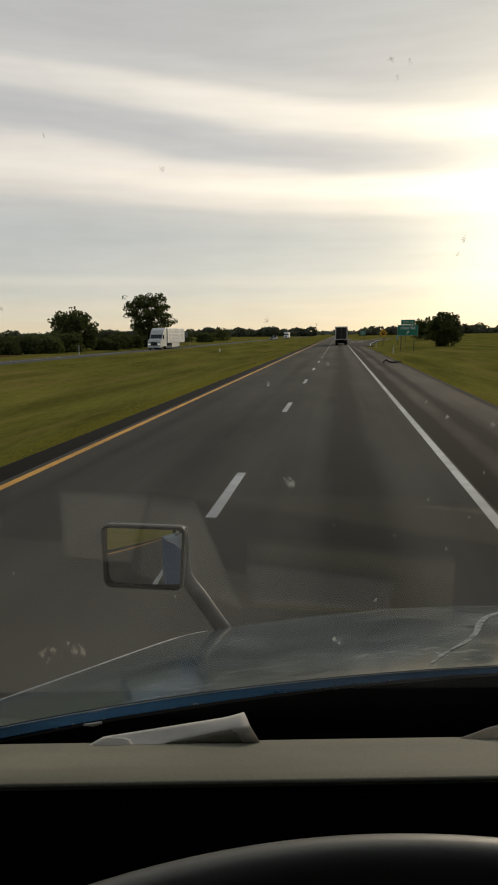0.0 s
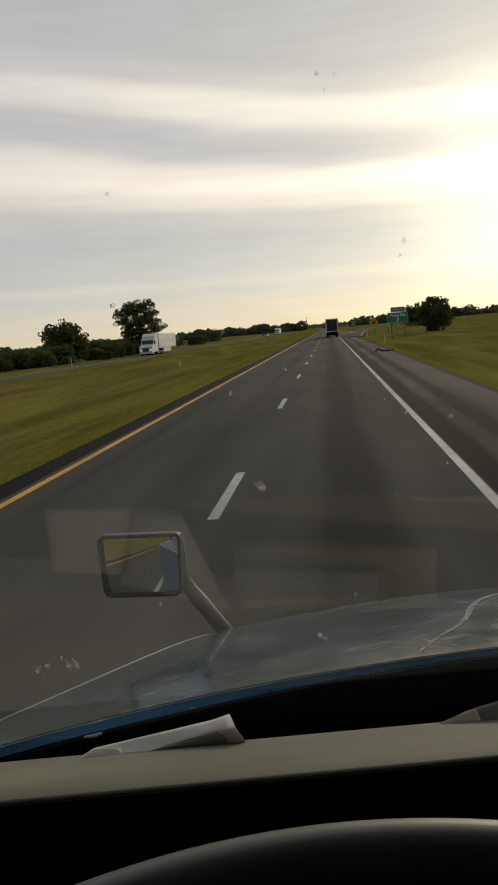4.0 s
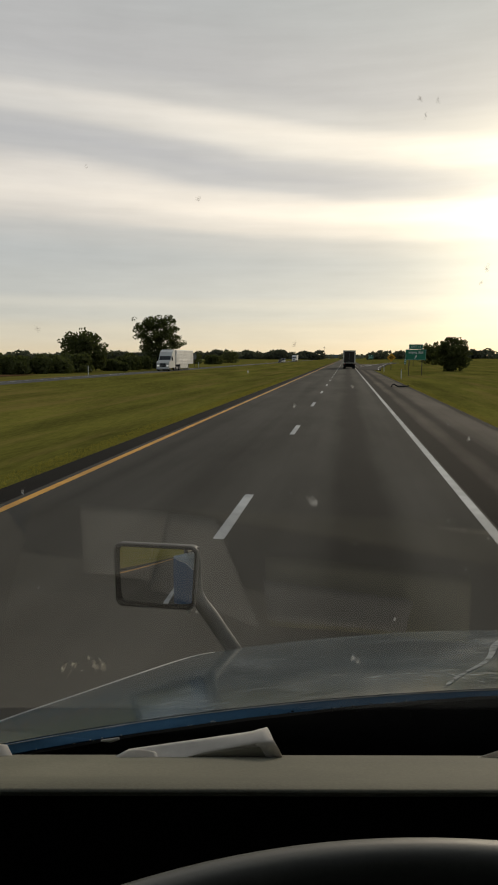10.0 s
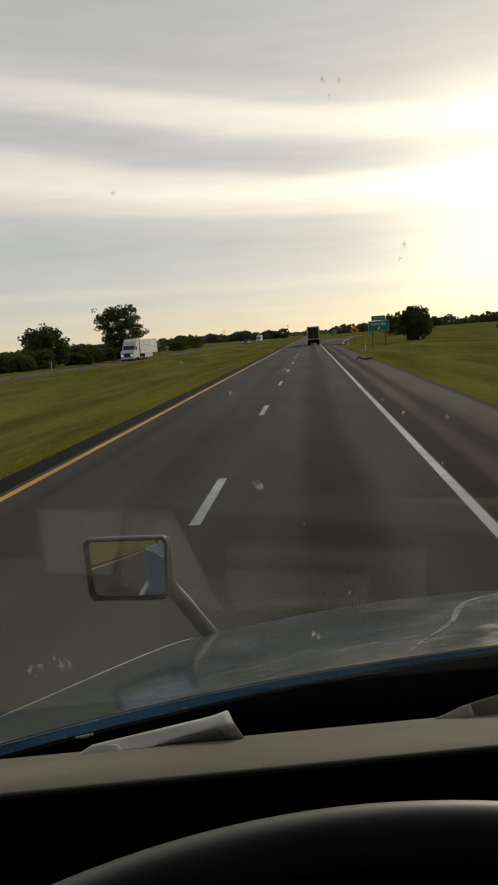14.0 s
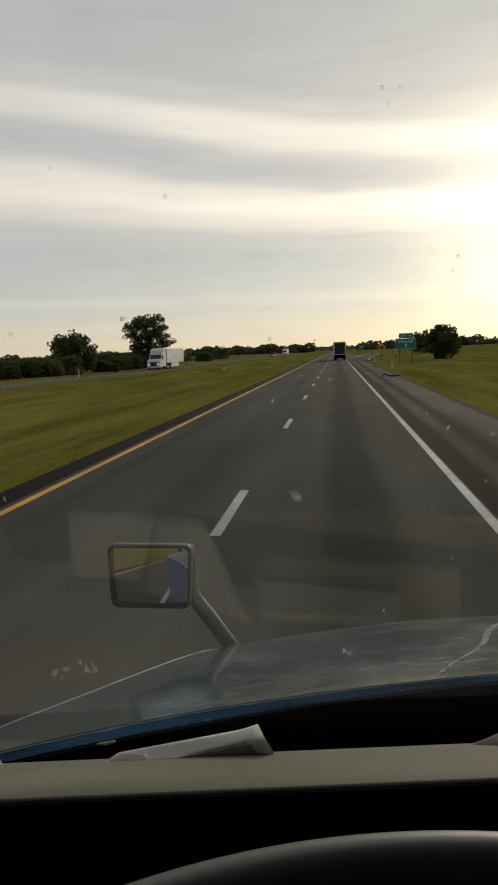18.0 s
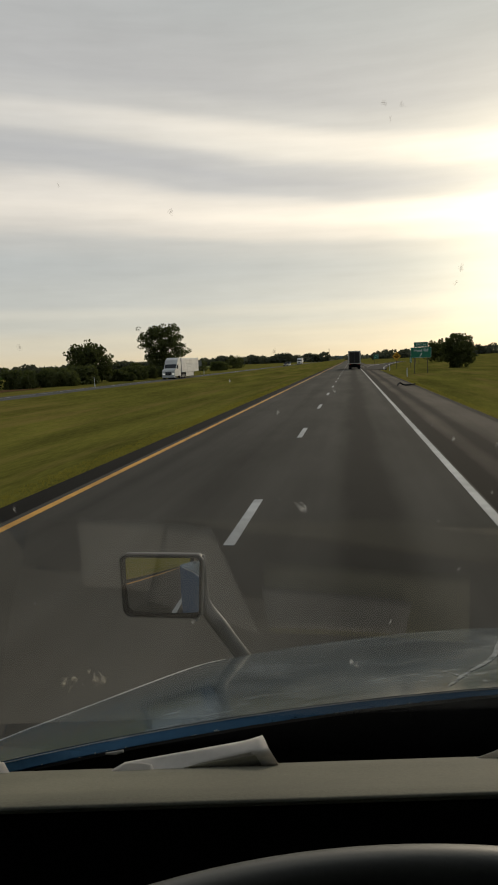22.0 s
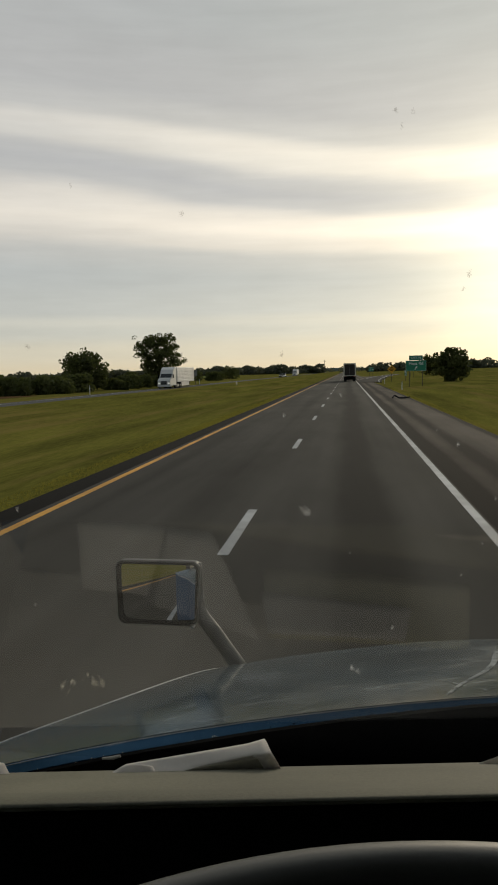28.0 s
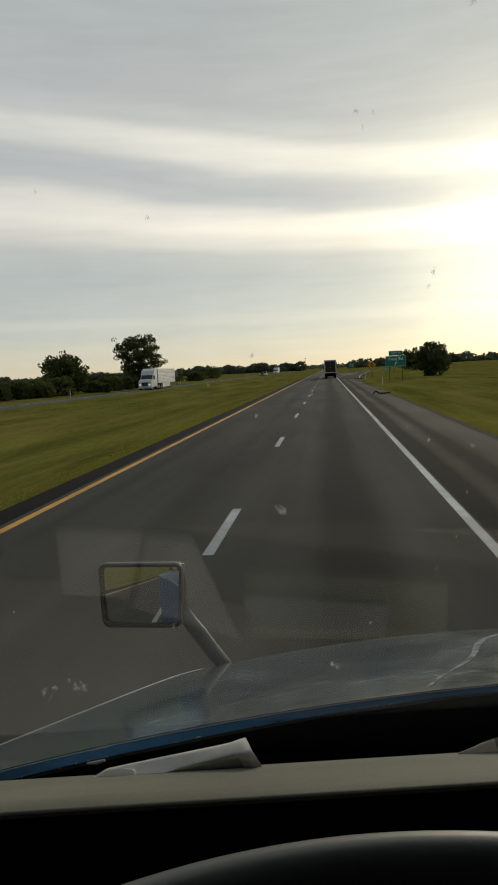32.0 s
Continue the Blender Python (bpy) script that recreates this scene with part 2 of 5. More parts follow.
def grass_material(name, low, high, dry):
    m = bpy.data.materials.new(name)
    m.use_nodes = True
    n = Nodes(m.node_tree)
    bsdf = m.node_tree.nodes["Principled BSDF"]
    at = n.add("ShaderNodeTexCoord").outputs["Object"]
    # mown swathes lie along the road, with straw-coloured runs and darker wet ones between
    swathe = n.noise(n.vmath("MULTIPLY", at, (1.0, 0.16, 1.0)), 0.34, 4.0, 0.55)
    tuft = n.noise(n.vmath("MULTIPLY", at, (1.0, 0.2, 1.0)), 5.0, 4.0, 0.65)
    runs = n.noise(n.vmath("MULTIPLY", n.vmath("ADD", at, (40.0, 9.0, 0.0)), (1.0, 0.06, 1.0)), 0.55, 4.0, 0.6)
    fields = n.noise(at, 0.03, 3.0, 0.5)
    value = n.math("ADD", n.math("MULTIPLY", swathe, 0.6), n.math("MULTIPLY", tuft, 0.4))
    green = n.ramp(value, [(0.3, low), (0.66, high)], False)
    straw = n.math("ADD", n.math("MULTIPLY", fields, 0.3), n.math("MULTIPLY", runs, 0.7))
    n.feed(bsdf.inputs["Base Color"], n.mix("MIX", n.ramp(straw, [(0.5, 0.0), (0.68, 0.75)], False), green, dry))
    bsdf.inputs["Roughness"].default_value = 1.0
    bsdf.inputs["Specular IOR Level"].default_value = 0.0
    b = n.tree.nodes.new("ShaderNodeBump")
    b.inputs["Strength"].default_value, b.inputs["Distance"].default_value = 0.7, 0.12
    n.feed(b.inputs["Height"], tuft)
    n.tree.links.new(b.outputs[0], bsdf.inputs["Normal"])
    return m


ASPHALT = road_material("asphalt", (0.0350, 0.0321, 0.0268), (0.1110, 0.1022, 0.0868), [(-4.4, 0.5, 0.06), (-2.6, 0.5, 0.06), (0.28, 0.5, 0.25), (1.75, 0.2, 0.06)])
OLD_ASPHALT = road_material("old_asphalt", (0.075, 0.072, 0.066), (0.125, 0.119, 0.109), [])
RAMP_ASPHALT = road_material("ramp_asphalt", (0.016, 0.0155, 0.015), (0.04, 0.038, 0.036), [])
SHOULDER = road_material("shoulder_asphalt", (0.015, 0.012, 0.0095), (0.158, 0.132, 0.106), [(2.25, 0.38, 0.4), (3.4, 0.28, 0.26), (5.05, 0.16, 0.3)])
EDGE_DARK = road_material("shoulder_edge_asphalt", (0.008, 0.007, 0.006), (0.022, 0.019, 0.016), [])
WHITE_LINE = material("white_road_paint", ((0.42, 0.42, 0.41), (0.62, 0.62, 0.60)), 0.75, grain=3.0, fine=40.0, blotch=0.25)
YELLOW_LINE = material("yellow_road_paint", ((0.68, 0.31, 0.03), (0.86, 0.44, 0.06)), 0.75, grain=3.0, fine=40.0, blotch=0.25)
GRASS = grass_material("mown_grass", (0.070, 0.068, 0.017), (0.225, 0.204, 0.042), (0.265, 0.19, 0.062, 1))
BLADES = material("grass_blades", ((0.15, 0.145, 0.02), (0.26, 0.22, 0.045)), 0.9, grain=0.5, fine=8.0, spec=0.1)
CROP = material("crop_rows", ((0.04, 0.075, 0.014), (0.07, 0.11, 0.022)), 0.95, grain=0.05, fine=1.2, spec=0.1)
STUBBLE = material("stubble_soil", ((0.085, 0.05, 0.026), (0.15, 0.092, 0.046)), 0.95, scale=(1.0, 0.15, 1.0), grain=0.6, fine=4.0, spec=0.0, blotch=0.3)
# blue-grey base colour carries the haze over the far hills
HILLS = material("hazed_far_hills", ((0.10, 0.125, 0.12), (0.15, 0.18, 0.165)), 1.0, grain=0.004, fine=0.05, spec=0.0)
BARK = material("bark", ((0.035, 0.028, 0.022), (0.08, 0.065, 0.05)), 0.95, grain=2.0, fine=18.0, bump=0.02, spec=0.1)
LEAF = material("leaves", ((0.05, 0.058, 0.02), (0.11, 0.115, 0.045)), 0.85, grain=0.5, fine=3.0, spec=0.2, varied=0.4)
# paler than the near leaves: haze of distance put into the base colour
FAR_LEAF = material("hazed_distant_leaves", ((0.095, 0.105, 0.08), (0.14, 0.148, 0.11)), 0.95, grain=0.05, fine=0.7, spec=0.1)


def see_through(m, colour, share):
    """Lets light pass through thin leaves."""
    n = Nodes(m.node_tree)
    out, solid = m.node_tree.nodes["Material Output"], m.node_tree.nodes["Principled BSDF"]
    thin, mixed = n.add("ShaderNodeBsdfTranslucent", Color=(*colour, 1)), n.tree.nodes.new("ShaderNodeMixShader")
    mixed.inputs[0].default_value = share
    n.tree.links.new(solid.outputs[0], mixed.inputs[1])
    n.tree.links.new(thin.outputs[0], mixed.inputs[2])
    n.tree.links.new(mixed.outputs[0], out.inputs[0])


see_through(LEAF, (0.10, 0.12, 0.03), 0.45)
see_through(BLADES, (0.30, 0.27, 0.05), 0.5)
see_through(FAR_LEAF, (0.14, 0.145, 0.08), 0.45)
BLUE = material("blue_truck_paint", ((0.022, 0.064, 0.14), (0.034, 0.086, 0.175)), 0.6, grain=4.0, fine=80.0, spec=0.12)
LIP_BLUE = material("bright_blue_paint", ((0.025, 0.085, 0.17), (0.04, 0.12, 0.22)), 0.5, grain=9.0, fine=80.0, spec=0.2, blotch=0.3)
HOOD_PAINT = material("weathered_blue_paint", ((0.064, 0.091, 0.106), (0.104, 0.132, 0.144)), 0.13, grain=9.0, fine=90.0, spec=0.34, blotch=0.35)


def scuffed(m, pale):
    """Adds dull pale scuffs, drawn out across the panel, to a paint."""
    n = Nodes(m.node_tree)
    bsdf = m.node_tree.nodes["Principled BSDF"]
    at = n.add("ShaderNodeTexCoord").outputs["Object"]
    wide = n.ramp(n.noise(n.vmath("MULTIPLY", at, (1.0, 1.6, 1.0)), 3.2, 3.0, 0.5), [(0.44, 0.0), (0.6, 1.0)])
    thin = n.ramp(n.noise(n.vmath("MULTIPLY", at, (1.0, 2.4, 1.0)), 17.0, 5.0, 0.6), [(0.45, 0.0), (0.8, 1.0)])
    hair = n.ramp(n.noise(n.vmath("MULTIPLY", at, (0.5, 3.2, 1.0)), 38.0, 3.0, 0.5), [(0.5, 0.0), (0.85, 1.0)])
    mask = n.math("ADD", n.math("MULTIPLY", n.math("MULTIPLY", wide, thin), 0.3), n.math("MULTIPLY", n.math("MULTIPLY", hair, wide), 0.14))
    colour = bsdf.inputs["Base Color"].links[0].from_socket
    n.feed(bsdf.inputs["Base Color"], n.mix("MIX", mask, colour, pale))
    gloss = bsdf.inputs["Roughness"].links[0].from_socket
    n.feed(bsdf.inputs["Roughness"], n.math("ADD", gloss, n.math("MULTIPLY", mask, 0.5)))


scuffed(HOOD_PAINT, (0.33, 0.37, 0.38))
# only for the added, unseen surfaces that the glass reflects
DECK = material("pale_reflector_plastic", ((0.43, 0.41, 0.36), (0.52, 0.50, 0.44)), 0.85, grain=6.0, fine=120.0, spec=0.15, blotch=0.2)
BLACK = material("black_rubber", ((0.006, 0.006, 0.006), (0.014, 0.014, 0.013)), 0.85, grain=8.0, fine=90.0, spec=0.2)
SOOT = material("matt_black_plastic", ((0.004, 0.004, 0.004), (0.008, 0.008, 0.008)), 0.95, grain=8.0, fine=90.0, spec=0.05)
ARM_PAINT = material("grey_mirror_arm", ((0.045, 0.043, 0.038), (0.09, 0.086, 0.076)), 0.42, grain=14.0, fine=120.0, blotch=0.2)
SHELL_GREY = material("worn_grey_mirror_shell", ((0.05, 0.049, 0.045), (0.10, 0.097, 0.088)), 0.5, grain=14.0, fine=120.0, blotch=0.2)
DECK_GREY = material("mid_grey_deck_plastic", ((0.15, 0.145, 0.125), (0.21, 0.203, 0.175)), 0.9, grain=7.0, fine=120.0, spec=0.1, blotch=0.3)
DASH = material("grey_beige_dash_vinyl", ((0.188, 0.184, 0.139), (0.284, 0.277, 0.209)), 0.75, grain=5.0, fine=260.0, bump=0.0006, spec=0.25, blotch=0.34)
CLOTH = material("dark_cab_lining", ((0.03, 0.03, 0.03), (0.05, 0.05, 0.048)), 0.95, grain=8.0, fine=90.0, spec=0.1)
WHEEL = material("steering_wheel_leather", ((0.026, 0.029, 0.023), (0.040, 0.044, 0.035)), 0.5, grain=20.0, fine=300.0, bump=0.00012, spec=1.0)
PAPER = material("paper", ((0.70, 0.66, 0.60), (0.86, 0.82, 0.76)), 0.9, grain=9.0, fine=90.0, spec=0.2)
GREY_PAPER = material("grey_paper", ((0.46, 0.448, 0.415), (0.55, 0.537, 0.50)), 0.9, grain=9.0, fine=90.0, spec=0.1)
MAP_PAPER = material("road_map_paper", ((0.38, 0.365, 0.25), (0.46, 0.44, 0.31)), 0.9, grain=12.0, fine=90.0, spec=0.1)
BEIGE_CARD = material("beige_card", ((0.36, 0.335, 0.27), (0.48, 0.45, 0.375)), 0.9, grain=9.0, fine=90.0, spec=0.1)
see_through(PAPER, (0.78, 0.72, 0.64), 0.2)
MIRROR = material("mirror_glass", ((0.68, 0.69, 0.69), (0.72, 0.73, 0.73)), 0.1, metal=1.0)
MIRROR.node_tree.nodes["Principled BSDF"].inputs["Roughness"].default_value = 0.02
for link in list(MIRROR.node_tree.nodes["Principled BSDF"].inputs["Roughness"].links):
    MIRROR.node_tree.links.remove(link)
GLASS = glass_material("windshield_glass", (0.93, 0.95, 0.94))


def film_material(name, colour, cover, front=0.3, thin_rim=False, grit=160.0):
    """A dried film: it scatters the light behind it and lets some through; it may thin out towards its rim."""
    m = bpy.data.materials.new(name)
    m.use_nodes = True
    n = Nodes(m.node_tree)
    m.node_tree.nodes.remove(m.node_tree.nodes["Principled BSDF"])
    at = n.add("ShaderNodeTexCoord").outputs["Object"]
    grain = n.noise(at, grit, 2.0, 0.5)
    shade = n.ramp(grain, [(0.3, tuple(0.7 * c for c in colour)), (0.7, colour)])
    veil, lit, face = n.add("ShaderNodeBsdfTransparent"), n.add("ShaderNodeBsdfTranslucent", Color=shade), n.add("ShaderNodeBsdfDiffuse", Color=shade)
    both, mixed = n.tree.nodes.new("ShaderNodeMixShader"), n.tree.nodes.new("ShaderNodeMixShader")
    both.inputs[0].default_value = front
    n.tree.links.new(lit.outputs[0], both.inputs[1])
    n.tree.links.new(face.outputs[0], both.inputs[2])
    thick = n.math("MULTIPLY", grain, cover * 2)
    if thin_rim:
        thick = n.math("MULTIPLY", thick, n.ramp(n.add("ShaderNodeTexCoord").outputs["UV"], [(0.0, 0.0), (0.35, 0.4), (0.8, 1.0)], False))
    n.feed(mixed.inputs[0], thick)
    n.tree.links.new(veil.outputs[0], mixed.inputs[1])
    n.tree.links.new(both.outputs[0], mixed.inputs[2])
    n.tree.links.new(mixed.outputs[0], m.node_tree.nodes["Material Output"].inputs[0])
    return m


BUG = film_material("dried_bug_splash", (0.74, 0.76, 0.76), 0.42, thin_rim=True)
SMEAR = film_material("dried_bug_smear", (0.64, 0.61, 0.50), 0.34, thin_rim=True)
SCRATCH = film_material("hood_scratch", (0.58, 0.59, 0.57), 0.2, 1.0)
DRIED = film_material("dried_spill", (0.60, 0.61, 0.59), 0.44, 1.0, grit=24.0)
DARK_BUG = film_material("dark_bug_speck", (0.34, 0.31, 0.27), 0.20, thin_rim=True)
TRAILER_WHITE = material("white_trailer_panel", ((0.55, 0.53, 0.5), (0.72, 0.70, 0.67)), 0.5, grain=0.8, fine=12.0, blotch=0.12)
TRAILER_DARK = material("dark_trailer_doors", ((0.022, 0.017, 0.012), (0.05, 0.038, 0.028)), 0.75, grain=1.5, fine=14.0, blotch=0.2)
CREAM = material("cream_painted_steel", ((0.66, 0.60, 0.46), (0.80, 0.74, 0.60)), 0.5, grain=1.5, fine=14.0, blotch=0.15)
CAB_WHITE = material("white_truck_paint", ((0.50, 0.485, 0.45), (0.60, 0.585, 0.55)), 0.4, grain=1.0, fine=14.0)
TYRE = material("tyre_rubber", ((0.012, 0.012, 0.012), (0.028, 0.027, 0.026)), 0.9, grain=6.0, fine=50.0, spec=0.2)
STEEL = material("galvanised_steel", ((0.25, 0.25, 0.24), (0.36, 0.36, 0.35)), 0.5, metal=0.7, grain=4.0, fine=40.0)
RUST_POST = material("weathered_steel_post", ((0.09, 0.075, 0.05), (0.15, 0.12, 0.085)), 0.7, metal=0.3, grain=4.0, fine=40.0)
SIGN_GREEN = material("green_sign_sheeting", ((0.010, 0.17, 0.10), (0.016, 0.21, 0.125)), 0.45, grain=1.0, fine=12.0)
SIGN_WHITE = material("white_sign_sheeting", ((0.66, 0.68, 0.66), (0.78, 0.79, 0.77)), 0.5, grain=2.0, fine=20.0)
SIGN_YELLOW = material("yellow_sign_sheeting", ((0.62, 0.30, 0.015), (0.72, 0.36, 0.02)), 0.45, grain=1.0, fine=12.0)
SIGN_BACK = material("bare_aluminium_sign_back", ((0.2, 0.2, 0.195), (0.3, 0.3, 0.29)), 0.5, metal=0.5, grain=1.0, fine=12.0)
CAR_DARK = material("dark_car_paint", ((0.02, 0.021, 0.023), (0.03, 0.031, 0.033)), 0.3, grain=1.0, fine=12.0, coat=0.6)
DARK_GLASS = material("dark_vehicle_glass", ((0.012, 0.014, 0.016), (0.02, 0.022, 0.025)), 0.1, grain=1.0, fine=12.0)
RED_LIGHT = material("red_tail_lamp_lens", ((0.35, 0.01, 0.008), (0.45, 0.015, 0.01)), 0.2, grain=1.0, fine=12.0)
HEADLAMP = glow_material("lit_headlamp", (0.9, 0.85, 0.75), 0.5)
CONCRETE = material("pale_concrete", ((0.3, 0.29, 0.27), (0.42, 0.41, 0.38)), 0.9, grain=1.0, fine=12.0)


# ---- mesh helpers ----
def mesh_of(name, bm, mat, smooth=False):
    me = bpy.data.meshes.new(name)
    bm.normal_update()
    bm.to_mesh(me)
    bm.free()
    me.materials.append(mat)
    if smooth:
        me.polygons.foreach_set("use_smooth", [True] * len(me.polygons))
    return me


def part(name, bm, mat, parent=None, label="", smooth=False, kind=""):
    ob = new(name, mesh_of(name, bm, mat, smooth))
    ob.parent = parent
    return tagged(ob, label, kind=kind)


def thing(name, m, label, category, group="", kind=""):
    ob = new(name)
    ob.matrix_world = m
    return tagged(ob, label, category, group, kind)


def box(bm, x0, x1, y0, y1, z0, z1, bevel=0.0, m=None):
    geo = bmesh.ops.create_cube(bm, size=1.0, matrix=Matrix.LocRotScale(((x0 + x1) / 2, (y0 + y1) / 2, (z0 + z1) / 2), None, (x1 - x0, y1 - y0, z1 - z0)))
    verts = geo["verts"]
    if bevel:
        edges = list({e for v in verts for e in v.link_edges})
        made = bmesh.ops.bevel(bm, geom=edges, offset=bevel, segments=2, affect="EDGES", profile=0.5)
        verts = list({v for f in made["faces"] for v in f.verts} | {v for v in verts if v.is_valid})
    if m is not None:
        bmesh.ops.transform(bm, matrix=m, verts=verts)
    return bm


def boxed(x0, x1, y0, y1, z0, z1, bevel=0.0, m=None):
    return box(bmesh.new(), x0, x1, y0, y1, z0, z1, bevel, m)


def rod(bm, a, b, r0, r1=None, sides=10):
    a, b = Vector(a), Vector(b)
    turn = (b - a).to_track_quat("Z", "Y").to_matrix().to_4x4()
    bmesh.ops.create_cone(bm, cap_ends=True, segments=sides, radius1=r0, radius2=r0 if r1 is None else r1, depth=(b - a).length,
                          matrix=Matrix.Translation((a + b) / 2) @ turn)
    return bm


def tube(bm, points, radii, sides=12, closed=False, squash=1.0):
    """A tube through points with a radius at each."""
    points = [Vector(p) for p in points]
    rings, count = [], len(points)
    for n, p in enumerate(points):
        before, after = points[n - 1] if n or closed else p, points[(n + 1) % count] if n + 1 < count or closed else p
        ahead = (after - before).normalized()
        side = ahead.cross(Vector((0, 0, 1)))
        side = side.normalized() if side.length > 1e-4 else Vector((1, 0, 0))
        up = side.cross(ahead)
        r = radii[n] if isinstance(radii, (list, tuple)) else radii
        rings.append([bm.verts.new(p + side * (math.cos(a) * r) + up * (math.sin(a) * r * squash)) for a in [2 * math.pi * k / sides for k in range(sides)]])
    for n in range(count if closed else count - 1):
        one, two = rings[n], rings[(n + 1) % count]
        for k in range(sides):
            bm.faces.new((one[k], one[(k + 1) % sides], two[(k + 1) % sides], two[k]))
    if not closed:
        bm.faces.new(rings[0][::-1])
        bm.faces.new(rings[-1])
    return bm


def sheet(bm, rows):
    """A grid of faces through rows of points."""
    grid = [[bm.verts.new(p) for p in row] for row in rows]
    for a, b in zip(grid, grid[1:]):
        for k in range(len(a) - 1):
            bm.faces.new((a[k], a[k + 1], b[k + 1], b[k]))
    return grid


def slab(bm, rows, down):
    """A grid with a thickness: its lower side lies down below."""
    top = sheet(bm, rows)
    low = [[bm.verts.new(v.co + Vector(down)) for v in row] for row in top]
    for a, b in zip(low, low[1:]):
        for k in range(len(a) - 1):
            bm.faces.new((a[k], b[k], b[k + 1], a[k + 1]))
    ring = [(r, 0) for r in range(len(top))] + [(len(top) - 1, c) for c in range(1, len(top[0]))]
    ring += [(r, len(top[0]) - 1) for r in range(len(top) - 2, -1, -1)] + [(0, c) for c in range(len(top[0]) - 2, 0, -1)]
    for (r, c), (s, d) in zip(ring, ring[1:] + ring[:1]):
        bm.faces.new((top[r][c], top[s][d], low[s][d], low[r][c]))
    bmesh.ops.recalc_face_normals(bm, faces=bm.faces)
    return bm


def strip(bm, path, left, right, z, thick=0.0):
    """A flat strip along a path of (x, y), reaching from left to right of it."""
    rows = []
    for n, (x, y) in enumerate(path):
        a, b = path[max(n - 1, 0)], path[min(n + 1, len(path) - 1)]
        ahead = Vector((b[0] - a[0], b[1] - a[1])).normalized()
        rows.append([(x + ahead.y * o, y - ahead.x * o, z) for o in (left, right)])
    if thick:
        slab(bm, rows, (0, 0, -thick))
    else:
        sheet(bm, rows)
    return bm


# ---- ground and roads ----
def steps(a, b, count):
    return [a + (b - a) * k / count for k in range(count + 1)]


def lie(x, y):
    """The height of the ground: a shallow swale in the median, low banks and far rises."""
    z = -0.05
    if -26 < x < -6.2:
        u = (x + 6.2) / -19.8
        z -= 0.4 * math.sin(min(1.0, u / 0.75) * math.pi) ** 2
        z += 0.36 * math.exp(-((u - 0.92) / 0.1) ** 2)
    if -36.1 < x < -25.9:
        z = -0.45
    if x < -36:
        z -= 0.3 * min(1.0, (-36 - x) / 20)
    if x > 5.1:
        z -= 0.25 * math.exp(-((x - 10) / 3.0) ** 2)
        z += 1.3 * min(1.0, max(0.0, (x - 20) / 90)) * min(1.0, max(0.0, (y - 60) / 200))
    far = math.hypot(x, y)
    if far > 300 and abs(x + 12) > 30:
        z += 2.5 * noise.noise(Vector((x / 350, y / 350, 0))) * min(1.0, (far - 300) / 400)
    return z


def ground():
    xs = [-4000, -2500, -1500, -900, -600, -400, -280, -200, -150, -110, -80, -60, -48, -40, -36, -31, -26] + [-26 + 19.8 * k / 12 for k in range(1, 13)]
    xs += [-3, 0, 3, 5.1, 6, 7.5, 9, 10.5, 12, 14, 17, 20, 26, 34, 45, 60, 80, 110, 150, 200, 280, 400, 600, 900, 1500, 2500, 4000]
    ys = [-2500, -1200, -600, -300, -150, -80, -40, -20] + list(range(-10, 80, 6)) + [90, 105, 125, 150, 180, 220, 270, 330, 400, 500, 620, 760, 950, 1300, 1800, 2600, 4200]
    bm = bmesh.new()
    sheet(bm, [[(x, y, lie(x, y)) for x in xs] for y in ys])
    return part("ground", bm, GRASS, None, "mown green and straw-yellow roadside grass and pasture", True)


tagged(ground(), category="ground", kind="structure")
LONG = [(0, -1500), (0, -400), (0, -100), (0, 0), (0, 100), (0, 300), (0, 700), (0, 1500), (0, 3000)]
road = part("road", strip(bmesh.new(), LONG, -5.45, 2.12, 0.0, 0.3), ASPHALT, None, "dark grey asphalt carriageway with two lanes and worn wheel tracks")
tagged(road, category="road", kind="structure")
verge = part("shoulder_inner", strip(bmesh.new(), LONG, -6.1, -5.45, -0.012, 0.3), EDGE_DARK, None, "narrow dark crumbling asphalt shoulder beside the median")
tagged(verge, category="road shoulder", kind="structure")
shoulder = part("shoulder_outer", strip(bmesh.new(), LONG, 2.12, 5.15, -0.008, 0.3), SHOULDER, None, "brownish grey asphalt shoulder with a dark rumble band")
tagged(shoulder, category="road shoulder", kind="structure")
far_road = part("road_opposite", strip(bmesh.new(), LONG, -35.5, -26.0, -0.25, 0.4), OLD_ASPHALT, None, "pale grey asphalt carriageway of the opposite direction")
tagged(far_road, category="road", kind="structure")
part("yellow_edge_line", strip(bmesh.new(), LONG, -5.31, -5.15, 0.004), YELLOW_LINE, road, "worn yellow edge line")
part("white_edge_line", strip(bmesh.new(), LONG, 1.93, 2.08, 0.004), WHITE_LINE, road, "worn white edge line")
part("white_edge_line", strip(bmesh.new(), LONG, -34.1, -33.95, -0.246), WHITE_LINE, far_road)
part("yellow_edge_line", strip(bmesh.new(), LONG, -27.1, -26.95, -0.246), YELLOW_LINE, far_road)
dash_mesh = mesh_of("lane_dash", strip(bmesh.new(), [(0, 0), (0, 2.9)], -0.075, 0.075, 0.0, 0.003), WHITE_LINE)
for k in range(-8, 60):
    mark = new("lane_dash", dash_mesh)
    mark.parent = road
    mark.location = (-1.62, 8.45 + 12.19 * k, 0.004)
for k in range(0, 30):
    mark = new("lane_dash", dash_mesh)
    mark.parent = far_road
    mark.location = (-30.5, 5.0 + 12.19 * k, -0.246)

